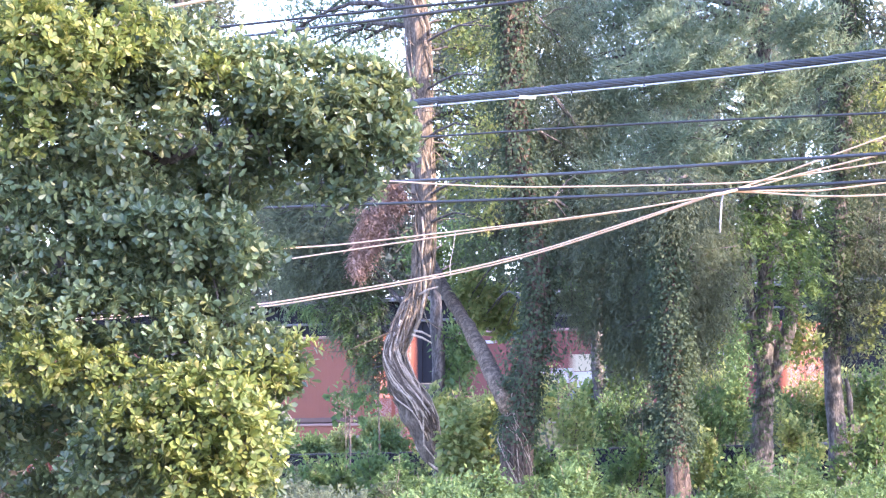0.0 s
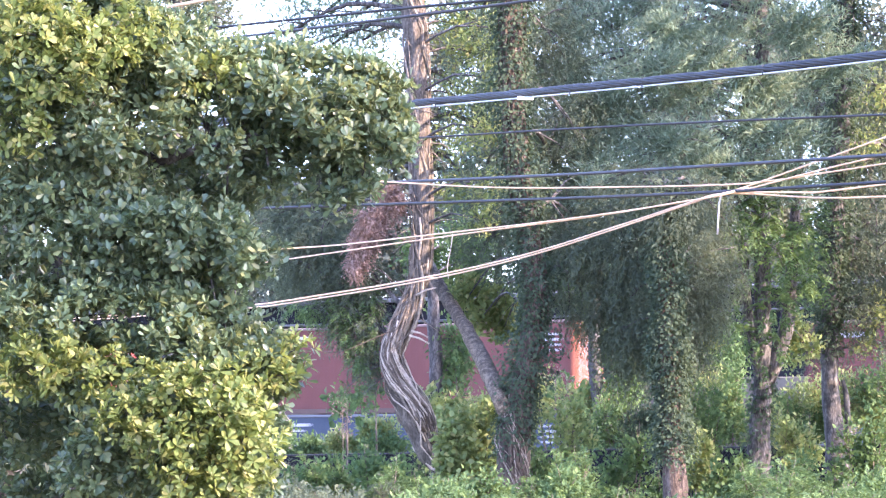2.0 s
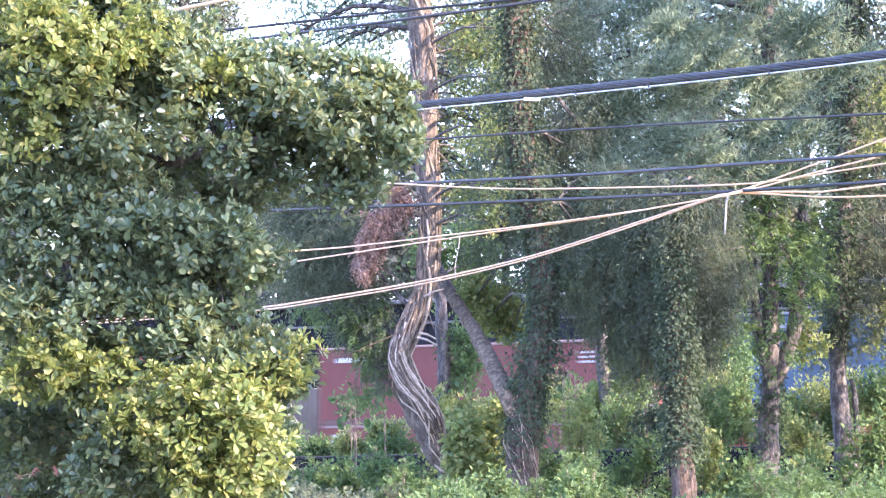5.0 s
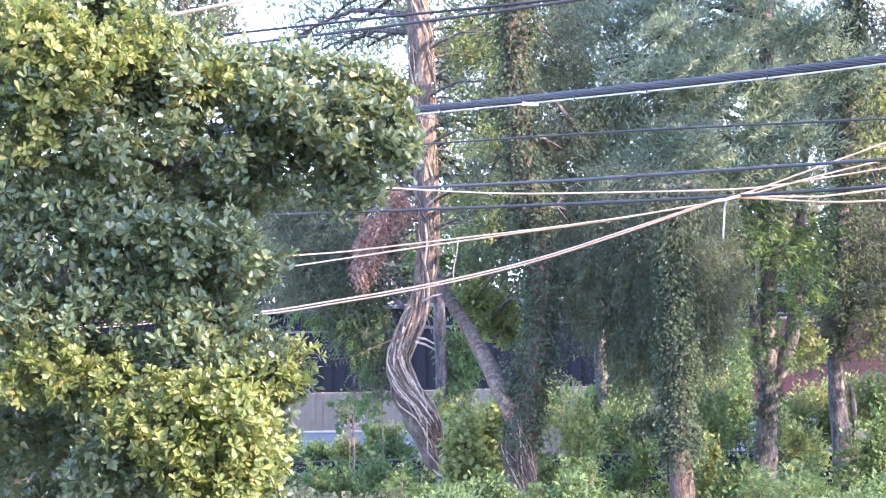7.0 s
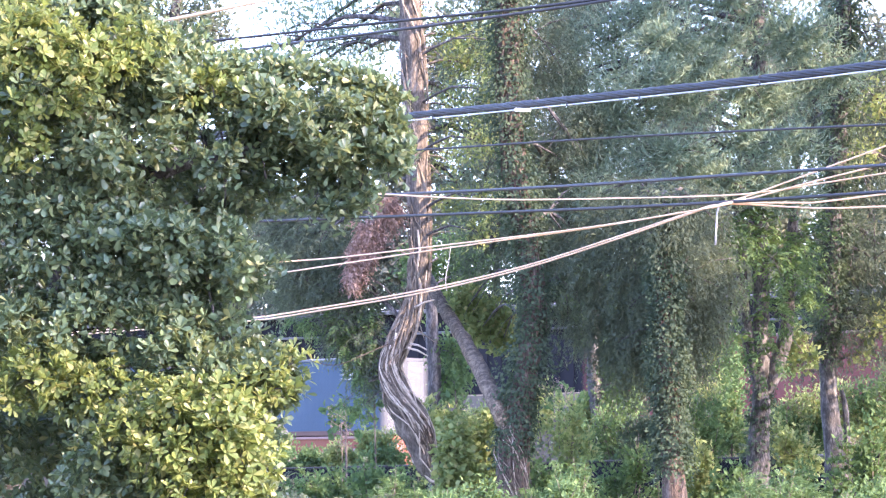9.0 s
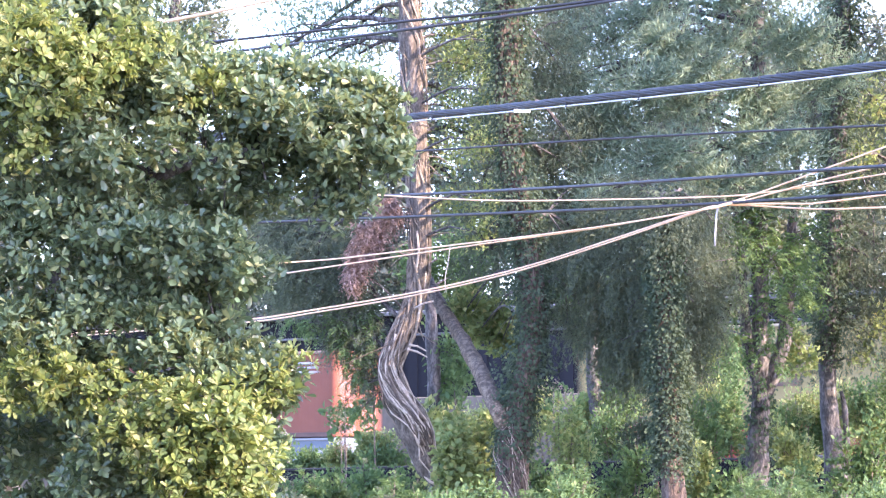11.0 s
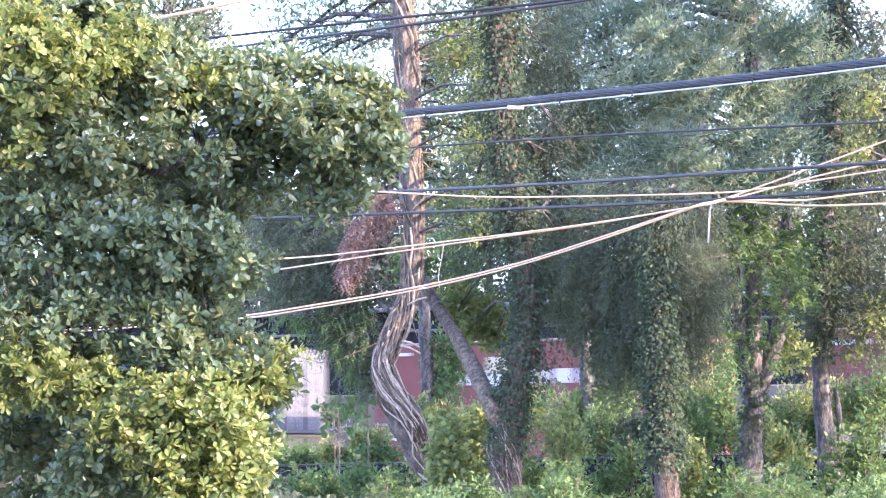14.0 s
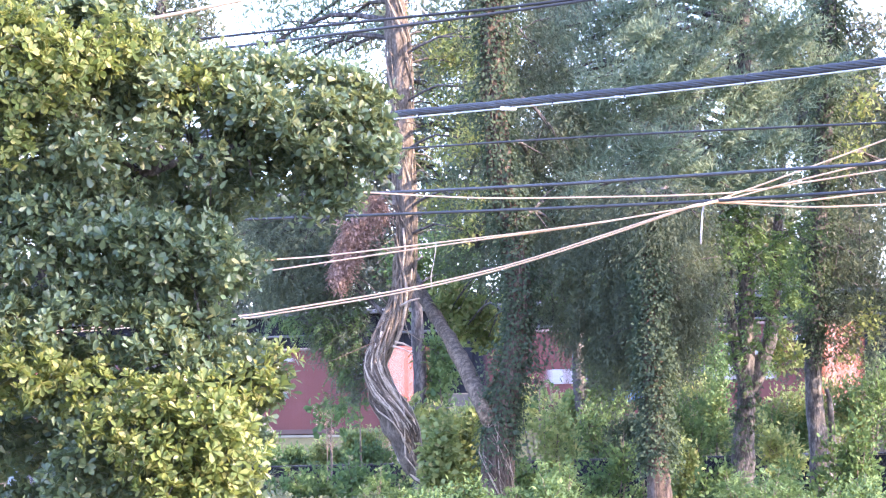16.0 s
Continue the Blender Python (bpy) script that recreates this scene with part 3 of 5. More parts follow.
        for i in range(9):
            q = i / 8
            bar(-1.6 + q * 2.0, 0.5 + 0.45 * q ** 0.5, -1.2 + q * 2.0, 0.62 + 0.45 * q ** 0.5)
            bar(-0.5 + q * 2.2, tall - 0.95 + 0.5 * q ** 0.6, 0.0 + q * 2.2, tall - 0.83 + 0.5 * q ** 0.6)
        for k, w in enumerate((0.9, 0.75, 0.85, 0.8)):
            bar(-1.9 + k * 0.98, 1.15, -1.9 + k * 0.98 + w, 1.65, SIGN_WHITE, 0.12)
        bar(-5.6, tall - 0.45, -4.9, tall - 0.36)
        for k in range(4):
            bar(4.7, tall - 0.5 - 0.16 * k, 5.5, tall - 0.42 - 0.16 * k)
    elif marks == "plates":
        for k in range(4):
            bar(-5.35, 0.5 + 0.52 * k, -4.75, 0.78 + 0.52 * k)
    elif marks == "stripe":
        bar(-5.4, tall - 0.52, -4.0, tall - 0.36, SIGN_WHITE, 0.06)
        for k in range(3):
            bar(4.4, tall - 0.45 - 0.15 * k, 5.3, tall - 0.38 - 0.15 * k)
    elif marks == "ribs":
        for k in range(3):
            bar(0.1, 1.0 + 0.42 * k, 1.3, 1.12 + 0.42 * k, STEEL_DARK)
        bar(0.1, 1.14, 0.35, 1.4, STEEL_DARK)
        bar(1.0, 1.56, 1.25, 1.82, STEEL_DARK)
        bar(1.5, 1.0, 1.75, 2.3, STEEL_DARK, 0.1)
        bar(1.95, tall - 0.85, 2.4, tall - 0.7)
        bar(-5.4, tall - 0.5, -4.8, tall - 0.4, STEEL_DARK)
    elif marks == "code":
        bar(-5.5, tall - 0.40, -4.6, tall - 0.30)
        bar(-5.5, tall - 0.58, -4.9, tall - 0.50)
        for k in range(4):
            bar(4.8, tall - 0.5 - 0.17 * k, 5.5, tall - 0.42 - 0.17 * k)
    return c, s0, base


def well_car(s0):
    """Low-slung well car: two side sills, end decks and a bogie at each end."""
    c = thing("well_car", "dark rusty well car carrying containers", "rail car", group="cars of the train")
    for side in (-1, 1):
        y = side * 1.36
        Shape().box(-6.6, y - 0.07, 0.22, 6.6, y + 0.07, 0.98, 0.03).put("side_sill", STEEL_DARK, c)
    Shape().box(-6.5, -1.28, 0.24, 6.5, 1.28, 0.34, 0.02).put("well_floor", STEEL_DARK, c)
    for e in (-1, 1):
        x0, x1 = sorted((e * 6.3, e * 7.7))
        Shape().box(x0, -1.2, 0.86, x1, 1.2, 1.06, 0.04).put("end_deck", STEEL_DARK, c)
        b = Shape()
        for side in (-1, 1):
            b.box(e * 7.75 - 1.1, side * 0.98 - 0.09, 0.5, e * 7.75 + 1.1, side * 0.98 + 0.09, 0.74, 0.05)
        b.box(e * 7.75 - 0.2, -1.0, 0.52, e * 7.75 + 0.2, 1.0, 0.8, 0.04)
        bogie = b.put("bogie", STEEL_DARK, c)
        for dx in (-0.87, 0.87):
            for side in (-1, 1):
                w = Shape().tube([(e * 7.75 + dx, side * 0.68, 0.71), (e * 7.75 + dx, side * 0.80, 0.71)], [0.42, 0.42], 20)
                w.put("wheel", RAIL, bogie)
    return c, s0, 0.0


MA, RU, RE = ("maroon", MAROON), ("rust", RUST), ("red", RED)
BL, NA, TE = ("blue", BLUE), ("navy", NAVY), ("teal", TEAL)
YE, OL = ("yellow", YELLOW), ("olive", OLIVE)
SL, PA = ("slate", SLATE), ("pale_blue", PALE)
# first three: side paints retoned for warm sun striking the door end
SUN_ORANGE = ("sun_orange", (0.175, 0.048, 0.024))
SUN_RED = ("sun_scarlet", (0.18, 0.036, 0.030))
SUN_OLIVE = ("sun_ochre", (0.15, 0.12, 0.045))
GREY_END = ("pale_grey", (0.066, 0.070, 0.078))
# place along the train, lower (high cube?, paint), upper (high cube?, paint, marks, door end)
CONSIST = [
    (-22.2, (0, RU), (1, MA, "code", SUN_ORANGE)),
    (-6.47, (0, RU), (1, RU, "", SUN_ORANGE)),
    (9.23, (0, OL), (1, MA, "letters", SUN_ORANGE)),
    (25.22, (0, OL), (1, MA, "", SUN_RED)),
    (45.88, (1, NA), (1, MA, "code", SUN_ORANGE)),
    (66.40, (0, SL), (1, MA, "stripe", SUN_ORANGE)),
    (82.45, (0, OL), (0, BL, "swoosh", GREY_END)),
    (97.83, (0, RU), (1, RU, "code", SUN_ORANGE)),
    (113.60, (0, MA), (0, MA, "stripe", SUN_ORANGE)),
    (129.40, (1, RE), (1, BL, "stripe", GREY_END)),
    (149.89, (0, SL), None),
    (172.61, (1, PA), (1, MA, "plates", SUN_ORANGE)),
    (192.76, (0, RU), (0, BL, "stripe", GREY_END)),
    (212.94, (1, OL), (0, MA, "code", SUN_ORANGE)),
    (234.90, (0, SL), (1, RU, "stripe", SUN_ORANGE)),
    # the yellow box has its door end painted in a sunlit tone
    (256.87, (1, RE), (1, YE, "ribs", ("sun_amber", (0.20, 0.13, 0.020)))),
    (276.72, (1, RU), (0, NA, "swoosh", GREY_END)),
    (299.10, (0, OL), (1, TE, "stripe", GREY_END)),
    (315.19, (1, MA), (0, MA, "letters", SUN_RED)),
    (331.38, (0, PA), (1, MA, "stripe", SUN_RED)),
    (347.81, (0, OL), (1, MA, "swoosh", SUN_RED)),
    (364.13, (1, OL), (1, MA, "letters", SUN_ORANGE)),
    (380.40, (0, RU), (1, MA, "code", SUN_ORANGE)),
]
ROLLING = []
for s0, low, top in CONSIST:
    ROLLING.append(well_car(s0))
    base = 0.36
    ROLLING.append(container(s0, low[0], base, low[1][0], low[1][1], "code", {MA: SUN_ORANGE, RU: SUN_ORANGE, RE: SUN_RED, OL: SUN_OLIVE, PA: GREY_END}.get(low[1])))
    if top:
        base += (2.90 if low[0] else 2.59) + 0.02
        ROLLING.append(container(s0, top[0], base, top[1][0], top[1][1], top[2], top[3]))


def motions():
    for ob, s0, z in ROLLING:
        walk(ob, [(0.0, track_pose(s0, 0, z)), (16.0, track_pose(s0 - SPEED * 16.0, 0, z))])


# ---- chain-link fence with dark screen ----
def make_fence():
    a, b = Vector((-5.38, 80.00, 1.81)), Vector((11.17, 66.00, 2.10))
    a.z, b.z = 0, 0
    n = 8
    turn = math.degrees(math.atan2(b.y - a.y, b.x - a.x))
    long = (b - a).length
    fc = thing("chain_link_fence", "chain-link fence backed with black screen cloth", "fence", kind="structure")
    fc.matrix_basis = Matrix.Translation(a) @ pose(0, 0, 0, 0, 0, turn)
    top = lambda x: 1.80 + 0.24 * x / long
    for i in range(n + 1):
        x = long * i / n
        Shape().tube([(x, 0.03, 0), (x, 0.03, top(x) + 0.04)], [0.035, 0.035], 8).put("post", FENCE_WIRE, fc)
    Shape().tube([(0, 0.02, top(0)), (long, 0.02, top(long))], [0.024, 0.024], 8).put("top_rail", FENCE_WIRE, fc, "grey top rail")
    # pale tube over the rail imitates a sunlit stretch
    Shape().tube([(16.9, 0.0, top(16.9) + 0.012), (18.3, 0.0, top(18.3) + 0.012)], [0.034, 0.034], 8).put("lit_rail_stretch", GUTTER, fc, "pale overlay for sunlight on the rail")
    w = Shape()
    k = int(long / 0.11)
    h = 1.75
    for i in range(-16, k):
        for sgn in (1, -1):
            x0, x1 = i * 0.11, i * 0.11 + h
            z0, z1 = (0.05, top(x0)) if sgn > 0 else (top(x0), 0.05)
            if x0 < 0 or x1 > long:
                continue
            w.tube([(x0, -0.012 * sgn, z0), (x1, -0.012 * sgn, z1)], [0.005, 0.005], 3)
    for i in range(k):
        x = i * 0.11
        w.tube([(x, 0, top(x) - 0.02), (x + 0.04, 0, top(x) + 0.06)], [0.006, 0.004], 3)
    tagged(w.put("wire_mesh", FENCE_WIRE, fc, "woven diagonal wire mesh"), kind="stuff")
    for i in range(n):
        x0, x1 = long * i / n + 0.03, long * (i + 1) / n - 0.03
        m = 12
        v = []
        for j in range(m + 1):
            x = x0 + (x1 - x0) * j / m
            for q in range(6):
                v.append((x, 0.07 + 0.02 * math.sin(j * 1.3 + q + i), 0.05 + (top(x) - 0.06 - 0.03 * abs(math.sin(j * 1.9 + i))) * q / 5))
        v += [(p[0], p[1] + 0.006, p[2]) for p in v]
        h0 = (m + 1) * 6
        f = [(j * 6 + q, (j + 1) * 6 + q, (j + 1) * 6 + q + 1, j * 6 + q + 1) for j in range(m) for q in range(5)]
        f += [tuple(t + h0 for t in g[::-1]) for g in f]
        Shape().add(v, f).put("screen_cloth", SCREEN, fc, "black screen cloth")


make_fence()


# ---- white board beyond the shrubs ----
def make_board():
    b = thing("leaning_board", "pale painted board leaning behind shrubs", "board")
    c = Vector((-4.92, 87.00, 2.80))
    s = Shape()
    v = [(-0.3, 0, 0), (0.62, 0, 0), (0.62, 0, c.z - 0.05), (0.2, 0, c.z + 0.48), (-0.05, 0, c.z + 0.80), (-0.3, 0, c.z + 1.1)]
    v += [(p[0], 0.06, p[2]) for p in v]
    s.add(v, [(0, 1, 2, 3, 4, 5), (11, 10, 9, 8, 7, 6)] + [(i, i + 6, (i + 1) % 6 + 6, (i + 1) % 6) for i in range(6)])
    s.put("panel", WHITE_BOARD, b)
    b.location = (c.x, c.y, 0)


make_board()


# ---- trees ----
def vine_tree():
    rng = np.random.default_rng(11)
    t = thing("vine_wrapped_tree", "tall crooked tree wrapped in pale woody vines", "tree", group="trackside trees")
    pts = [(0.71, 58.00, 0.11), (0.41, 58.00, 1.12), (0.04, 58.00, 1.49), (-0.29, 58.00, 1.81), (-0.54, 58.00, 2.55), (-0.84, 58.00, 3.12), (-1.00, 58.00, 3.69), (-0.77, 58.00, 4.27), (-0.55, 58.00, 4.84), (-0.45, 58.00, 5.36), (-0.41, 58.00, 6.11), (-0.43, 58.00, 7.20), (-0.48, 58.00, 8.28), (-0.52, 58.00, 9.37), (-0.58, 58.00, 10.46), (-0.67, 58.00, 11.77), (-0.75, 58.00, 13.31)]
    rad = [0.215, 0.193, 0.183, 0.193, 0.311, 0.247, 0.183, 0.204, 0.172, 0.183, 0.193, 0.193, 0.204, 0.215, 0.215, 0.193, 0.161]
    path, rr = stem(t, pts, rad, BARK_WARM, rough=0.34, sides=28, lump=5.0, label="furrowed warm brown trunk")
    spiral_vines(t, rng, path, rr, 13, 0.017, VINE_WOOD)
    spiral_vines(t, rng, path[: len(path) // 2], rr, 8, 0.022, VINE_PALE)
    low_part = [i for i, q in enumerate(path) if 1.7 < q[2] < 5.4]
    for k in range(26):
        i0 = low_part[0] + int(rng.integers(0, len(low_part) * 2 // 3))
        i1 = min(i0 + int(rng.integers(len(low_part) // 4, len(low_part))), low_part[-1] + 2)
        a, turn, out = rng.uniform(0, 6.28), rng.uniform(-2.2, 2.2), rng.uniform(1.02, 1.22)
        wob, line = rng.uniform(0, 6.28), []
        for j in range(i0, i1 + 1):
            f = (j - i0) / max(i1 - i0, 1)
            w = rr[j] * (out + 0.16 * math.sin(wob + f * 9) * math.sin(f * 3.14))
            g = a + turn * f + 0.35 * math.sin(wob * 2 + f * 11)
            line.append((path[j][0] + math.cos(g) * w, path[j][1] + math.sin(g) * w, path[j][2] + 0.05 * math.sin(g * 2)))
        if len(line) > 3:
            Shape().tube(line, [rng.uniform(0.010, 0.022)] * len(line), 5, 0.12).put("loose_vine", VINE_WOOD, t, smooth=True)
    # ropes of climber that slant across the swollen lower trunk
    rope_vines(t, rng, path, rr, 48, (4.0, 5.3), (1.75, 3.0))
    for a, b in [((-0.62, 57.6, 4.10), (-0.30, 57.5, 3.98)), ((-0.66, 57.6, 4.02), (-0.28, 57.5, 3.86)), ((-0.52, 57.6, 4.78), (-0.15, 57.5, 4.92)), ((-0.45, 57.6, 5.10), (-0.12, 57.5, 5.08))]:
        Shape().tube([a, ((a[0] + b[0]) / 2, a[1], (a[2] + b[2]) / 2 + 0.03), b], [0.024, 0.02, 0.014], 7, 0.1).put("dead_stub", VINE_PALE, t, "short pale dead stub", smooth=True)
    tw = Shape()
    for i in range(60):
        p = np.array(path[int(rng.integers(len(path) // 3, len(path) - 2))])
        d = rng.normal(size=3) * np.array([1, 0.6, 0.6])
        d /= np.linalg.norm(d)
        L = rng.uniform(0.35, 1.0)
        tw.tube([p, p + d * L * 0.5 + np.array([0, 0, 0.06]), p + d * L + np.array([0, 0, rng.uniform(-0.3, 0.1)])], [0.018, 0.012, 0.005], 4)
    tagged(tw.put("twig_tangle", VINE_WOOD, t, "bare loose vine twigs"), kind="stuff")
    blobs = [((-1.60, 59.50, 10.46), 1.32, 0.77), ((-2.51, 60.00, 10.42), 0.78, 0.50), ((-1.58, 59.00, 9.83), 0.76, 0.44), ((-3.15, 59.50, 10.02), 0.66, 0.44), ((-2.26, 59.50, 9.79), 0.66, 0.33), ((-1.04, 59.00, 11.28), 2.19, 0.66), ((0.51, 59.50, 10.24), 0.77, 0.66), ((0.18, 59.50, 9.01), 0.55, 0.44), ((0.40, 59.00, 11.50), 1.64, 0.66), ((-3.18, 60.00, 11.22), 1.11, 0.67), ((0.29, 60.00, 7.39), 0.50, 0.67), ((0.74, 60.00, 8.17), 0.50, 0.44)]
    branches(t, rng, [(path[len(path) // 2:], None)], blobs, BARK_GREY, 0.06, 6)
    crown("crown", t, rng, join_leaves(tufts(rng, blobs, 900, 9, 0.10, 0.15, 0.22, 0.3), strands(rng, blobs, 260, 12, 0.6, 0.13, 0.3)), LEAF_PINE)
    low = [((-2.39, 58.80, 5.85), 0.93, 0.71), ((-1.78, 58.40, 5.28), 0.81, 0.65), ((-1.50, 58.40, 4.57), 0.59, 0.65), ((-1.94, 58.50, 4.47), 0.54, 0.39), ((-1.50, 58.30, 3.92), 0.41, 0.45), ((-1.42, 58.30, 3.43), 0.26, 0.32), ((-2.45, 58.90, 5.09), 0.55, 0.39), ((-3.01, 59.20, 5.55), 0.55, 0.55), ((-2.48, 59.50, 6.34), 0.99, 0.66), ((-2.95, 60.20, 7.07), 1.00, 0.67), ((-2.07, 60.40, 7.43), 0.78, 0.56), ((-3.17, 60.00, 6.33), 0.67, 0.56)]
    branches(t, rng, [(path, None)], low, BARK_GREY, 0.045, 5)
    crown("drooping_bough", t, rng, join_leaves(strands(rng, low, 1300, 16, 0.5, 0.085, 0.3), fronds(rng, low, 1700, 8, 0.30, 0.085, 0.32, 0.25, -0.1, 0.9)), LEAF_DARK, "dark drooping feathery boughs")
    # sun on the bough's lower edge is imitated with a lighter leaf
    fringe = [((-1.98, 58.2, 4.62), 0.26, 0.34), ((-1.76, 58.2, 4.12), 0.30, 0.40), ((-1.62, 58.2, 3.62), 0.24, 0.34), ((-1.44, 58.2, 4.75), 0.24, 0.30), ((-1.28, 58.1, 4.30), 0.16, 0.26), ((-2.50, 58.4, 4.52), 0.34, 0.18), ((-2.86, 58.5, 4.62), 0.26, 0.14), ((-1.86, 58.2, 3.05), 0.24, 0.16), ((-1.52, 58.1, 2.92), 0.16, 0.14)]
    branches(t, rng, [(path, None)], fringe, BARK_GREY, 0.018, 4)
    crown("hanging_fringe", t, rng, fronds(rng, fringe, 360, 8, 0.24, 0.085, 0.34, 0.1, -0.2, 0.9), LEAF_FRESH, "feathery leaf fringe coloured lighter as if sunlit")
    dead = [((-0.99, 57.70, 6.68), 0.30, 0.24), ((-1.38, 57.70, 6.25), 0.30, 0.24), ((-1.54, 57.70, 5.88), 0.24, 0.26), ((-1.67, 57.70, 5.47), 0.17, 0.21)]
    branches(t, rng, [(path, None)], dead, BARK_WARM, 0.022, 6)
    crown("dead_bough", t, rng, join_leaves(strands(rng, dead, 420, 14, 0.3, 0.085, 0.36), fronds(rng, dead, 260, 7, 0.24, 0.09, 0.4, 0.0, -0.2, 0.9)), LEAF_DEAD, "dead brown withered bough")
    yl = [((0.17, 58.30, 7.77), 0.43, 0.43), ((0.07, 58.30, 6.79), 0.38, 0.43), ((0.50, 58.20, 9.50), 0.65, 0.43), ((0.90, 56.50, 6.73), 0.47, 0.47), ((0.70, 56.80, 6.13), 0.42, 0.32), ((0.28, 58.30, 8.64), 0.54, 0.43), ((0.91, 56.50, 8.74), 0.52, 0.42), ((0.80, 56.50, 7.79), 0.52, 0.42), ((0.17, 58.30, 10.07), 0.65, 0.43), ((1.02, 56.80, 9.74), 0.53, 0.42)]
    crown("yellow_bough", t, rng, tufts(rng, yl, 620, 7, 0.13, 0.12, 0.34, 0.0, 0.3), LEAF_YELLOW, "yellow-green leaves")
    branches(t, rng, [(path, None)], yl, BARK_GREY, 0.03, 4)
    twig, tr = smooth_path([(-3.67, 57.50, 4.12), (-3.24, 57.50, 4.04), (-2.81, 57.50, 3.92), (-2.39, 57.50, 3.75), (-1.96, 57.50, 3.70), (-1.53, 57.50, 3.87), (-1.00, 57.50, 4.10)], [0.004, 0.005, 0.006, 0.007, 0.008, 0.009, 0.010], 0.2)
    Shape().tube(twig, tr, 6, 0.1).put("bare_branch", VINE_DARK, t, "thin dark bare branch", smooth=True)
    a, b = [(-0.13, 57.20, 2.00), (-0.01, 57.20, 1.81)]
    Shape().tube([a, b], [0.11, 0.10], 12, 0.1).put("cut_stub", BARK_GREY, t, "short sawn-off limb stub", smooth=True)
    Shape().tube([b, (b[0] + 0.006, b[1] - 0.012, b[2] - 0.01)], [0.085, 0.075], 12).put("sawn_face", VINE_WOOD, t, "pale sawn wood face")
    foot = [((0.17, 56.10, 1.91), 0.35, 0.48), ((0.11, 56.10, 1.34), 0.27, 0.35), ((0.24, 56.40, 2.35), 0.26, 0.30), ((0.34, 56.30, 1.60), 0.26, 0.34)]
    crown("young_ivy", t, rng, tufts(rng, foot, 300, 6, 0.08, 0.13, 0.85, 0.2, 0.2), LEAF_YELLOW, "bright green ivy at the foot")


def ivy_tree():
    rng = np.random.default_rng(12)
    t = thing("forked_ivy_tree", "forked tree with an ivy-covered trunk", "tree", group="trackside trees")
    base = [(1.18, 55.00, 0.28), (1.23, 55.00, 1.30), (1.26, 55.00, 2.01), (1.30, 55.00, 2.51)]
    p0, r0 = stem(t, base, [0.336, 0.295, 0.285, 0.265], BARK_RED, rough=0.2, sides=16)
    limb = [(1.23, 55.00, 2.36), (1.03, 55.00, 2.77), (0.77, 56.00, 3.36), (0.44, 57.50, 4.10), (0.09, 59.00, 4.76), (-0.20, 60.00, 5.31), (-0.36, 61.00, 5.89), (-0.42, 61.00, 6.80)]
    p1, r1 = stem(t, limb, [0.183, 0.163, 0.153, 0.143, 0.132, 0.122, 0.102, 0.081], BARK_LIMB, "limb", 0.2, 20, label="leaning bare brown limb")
    main = [(1.30, 55.00, 2.46), (1.47, 55.00, 3.23), (1.61, 55.00, 4.04), (1.65, 55.00, 4.86), (1.54, 55.00, 5.88), (1.34, 55.00, 7.11), (1.24, 55.00, 8.45), (1.24, 55.00, 10.00), (1.25, 55.00, 11.56), (1.20, 55.00, 12.91)]
    p2, r2 = stem(t, main, [0.265, 0.224, 0.204, 0.194, 0.194, 0.194, 0.204, 0.204, 0.183, 0.153], BARK_RED, "trunk", 0.2, 16)
    rope_vines(t, rng, p0 + p2[:8], r0 + r2[:8], 20, (2.2, 3.2), (0.3, 1.2), 0.007, 0.016)
    spiral_vines(t, rng, p2, r2, 8, 0.02, VINE_DARK)
    ivy = join_leaves(sheath(rng, p2, r2, 2.5, 12.5, 17000, 0.36, 0.072), sheath(rng, p0, r0, 1.9, 3.0, 1000, 0.14, 0.075))
    crown("ivy", t, rng, ivy, LEAF_IVY, "dark ivy clothing the trunk")
    blobs = [((1.80, 58.00, 9.80), 1.18, 0.86), ((1.06, 59.00, 8.62), 0.76, 0.87), ((2.33, 58.00, 8.28), 0.97, 0.97), ((0.95, 59.50, 6.01), 0.77, 0.88), ((2.41, 57.50, 6.29), 0.75, 0.96), ((1.25, 58.00, 7.20), 0.86, 0.75), ((2.15, 59.00, 7.40), 0.87, 0.87), ((0.63, 60.00, 10.09), 0.67, 0.67), ((0.75, 61.00, 7.14), 0.68, 0.68), ((2.52, 57.50, 5.00), 0.64, 0.96), ((1.80, 58.00, 11.11), 1.61, 0.64), ((1.85, 56.50, 5.47), 0.58, 0.94)]
    branches(t, rng, [(p2, None)], blobs, BARK_GREY, 0.07, 5)
    crown("crown", t, rng, join_leaves(strands(rng, blobs, 1500, 15, 0.6, 0.09, 0.32, 0.2, 0.25), fronds(rng, blobs, 2600, 8, 0.30, 0.085, 0.32, 0.25, -0.05, 0.9)), LEAF_DARK)
    # these look sunlit through their yellow leaf colour
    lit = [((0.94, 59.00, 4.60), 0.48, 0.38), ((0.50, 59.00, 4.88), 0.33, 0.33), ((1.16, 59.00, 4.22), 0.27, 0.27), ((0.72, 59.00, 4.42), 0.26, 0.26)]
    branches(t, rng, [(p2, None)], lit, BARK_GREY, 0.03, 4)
    crown("sunlit_bough", t, rng, tufts(rng, lit, 280, 7, 0.1, 0.15, 0.55, 0.2, 0.2), LEAF_YELLOW, "leaves coloured a sunlit yellow-green")


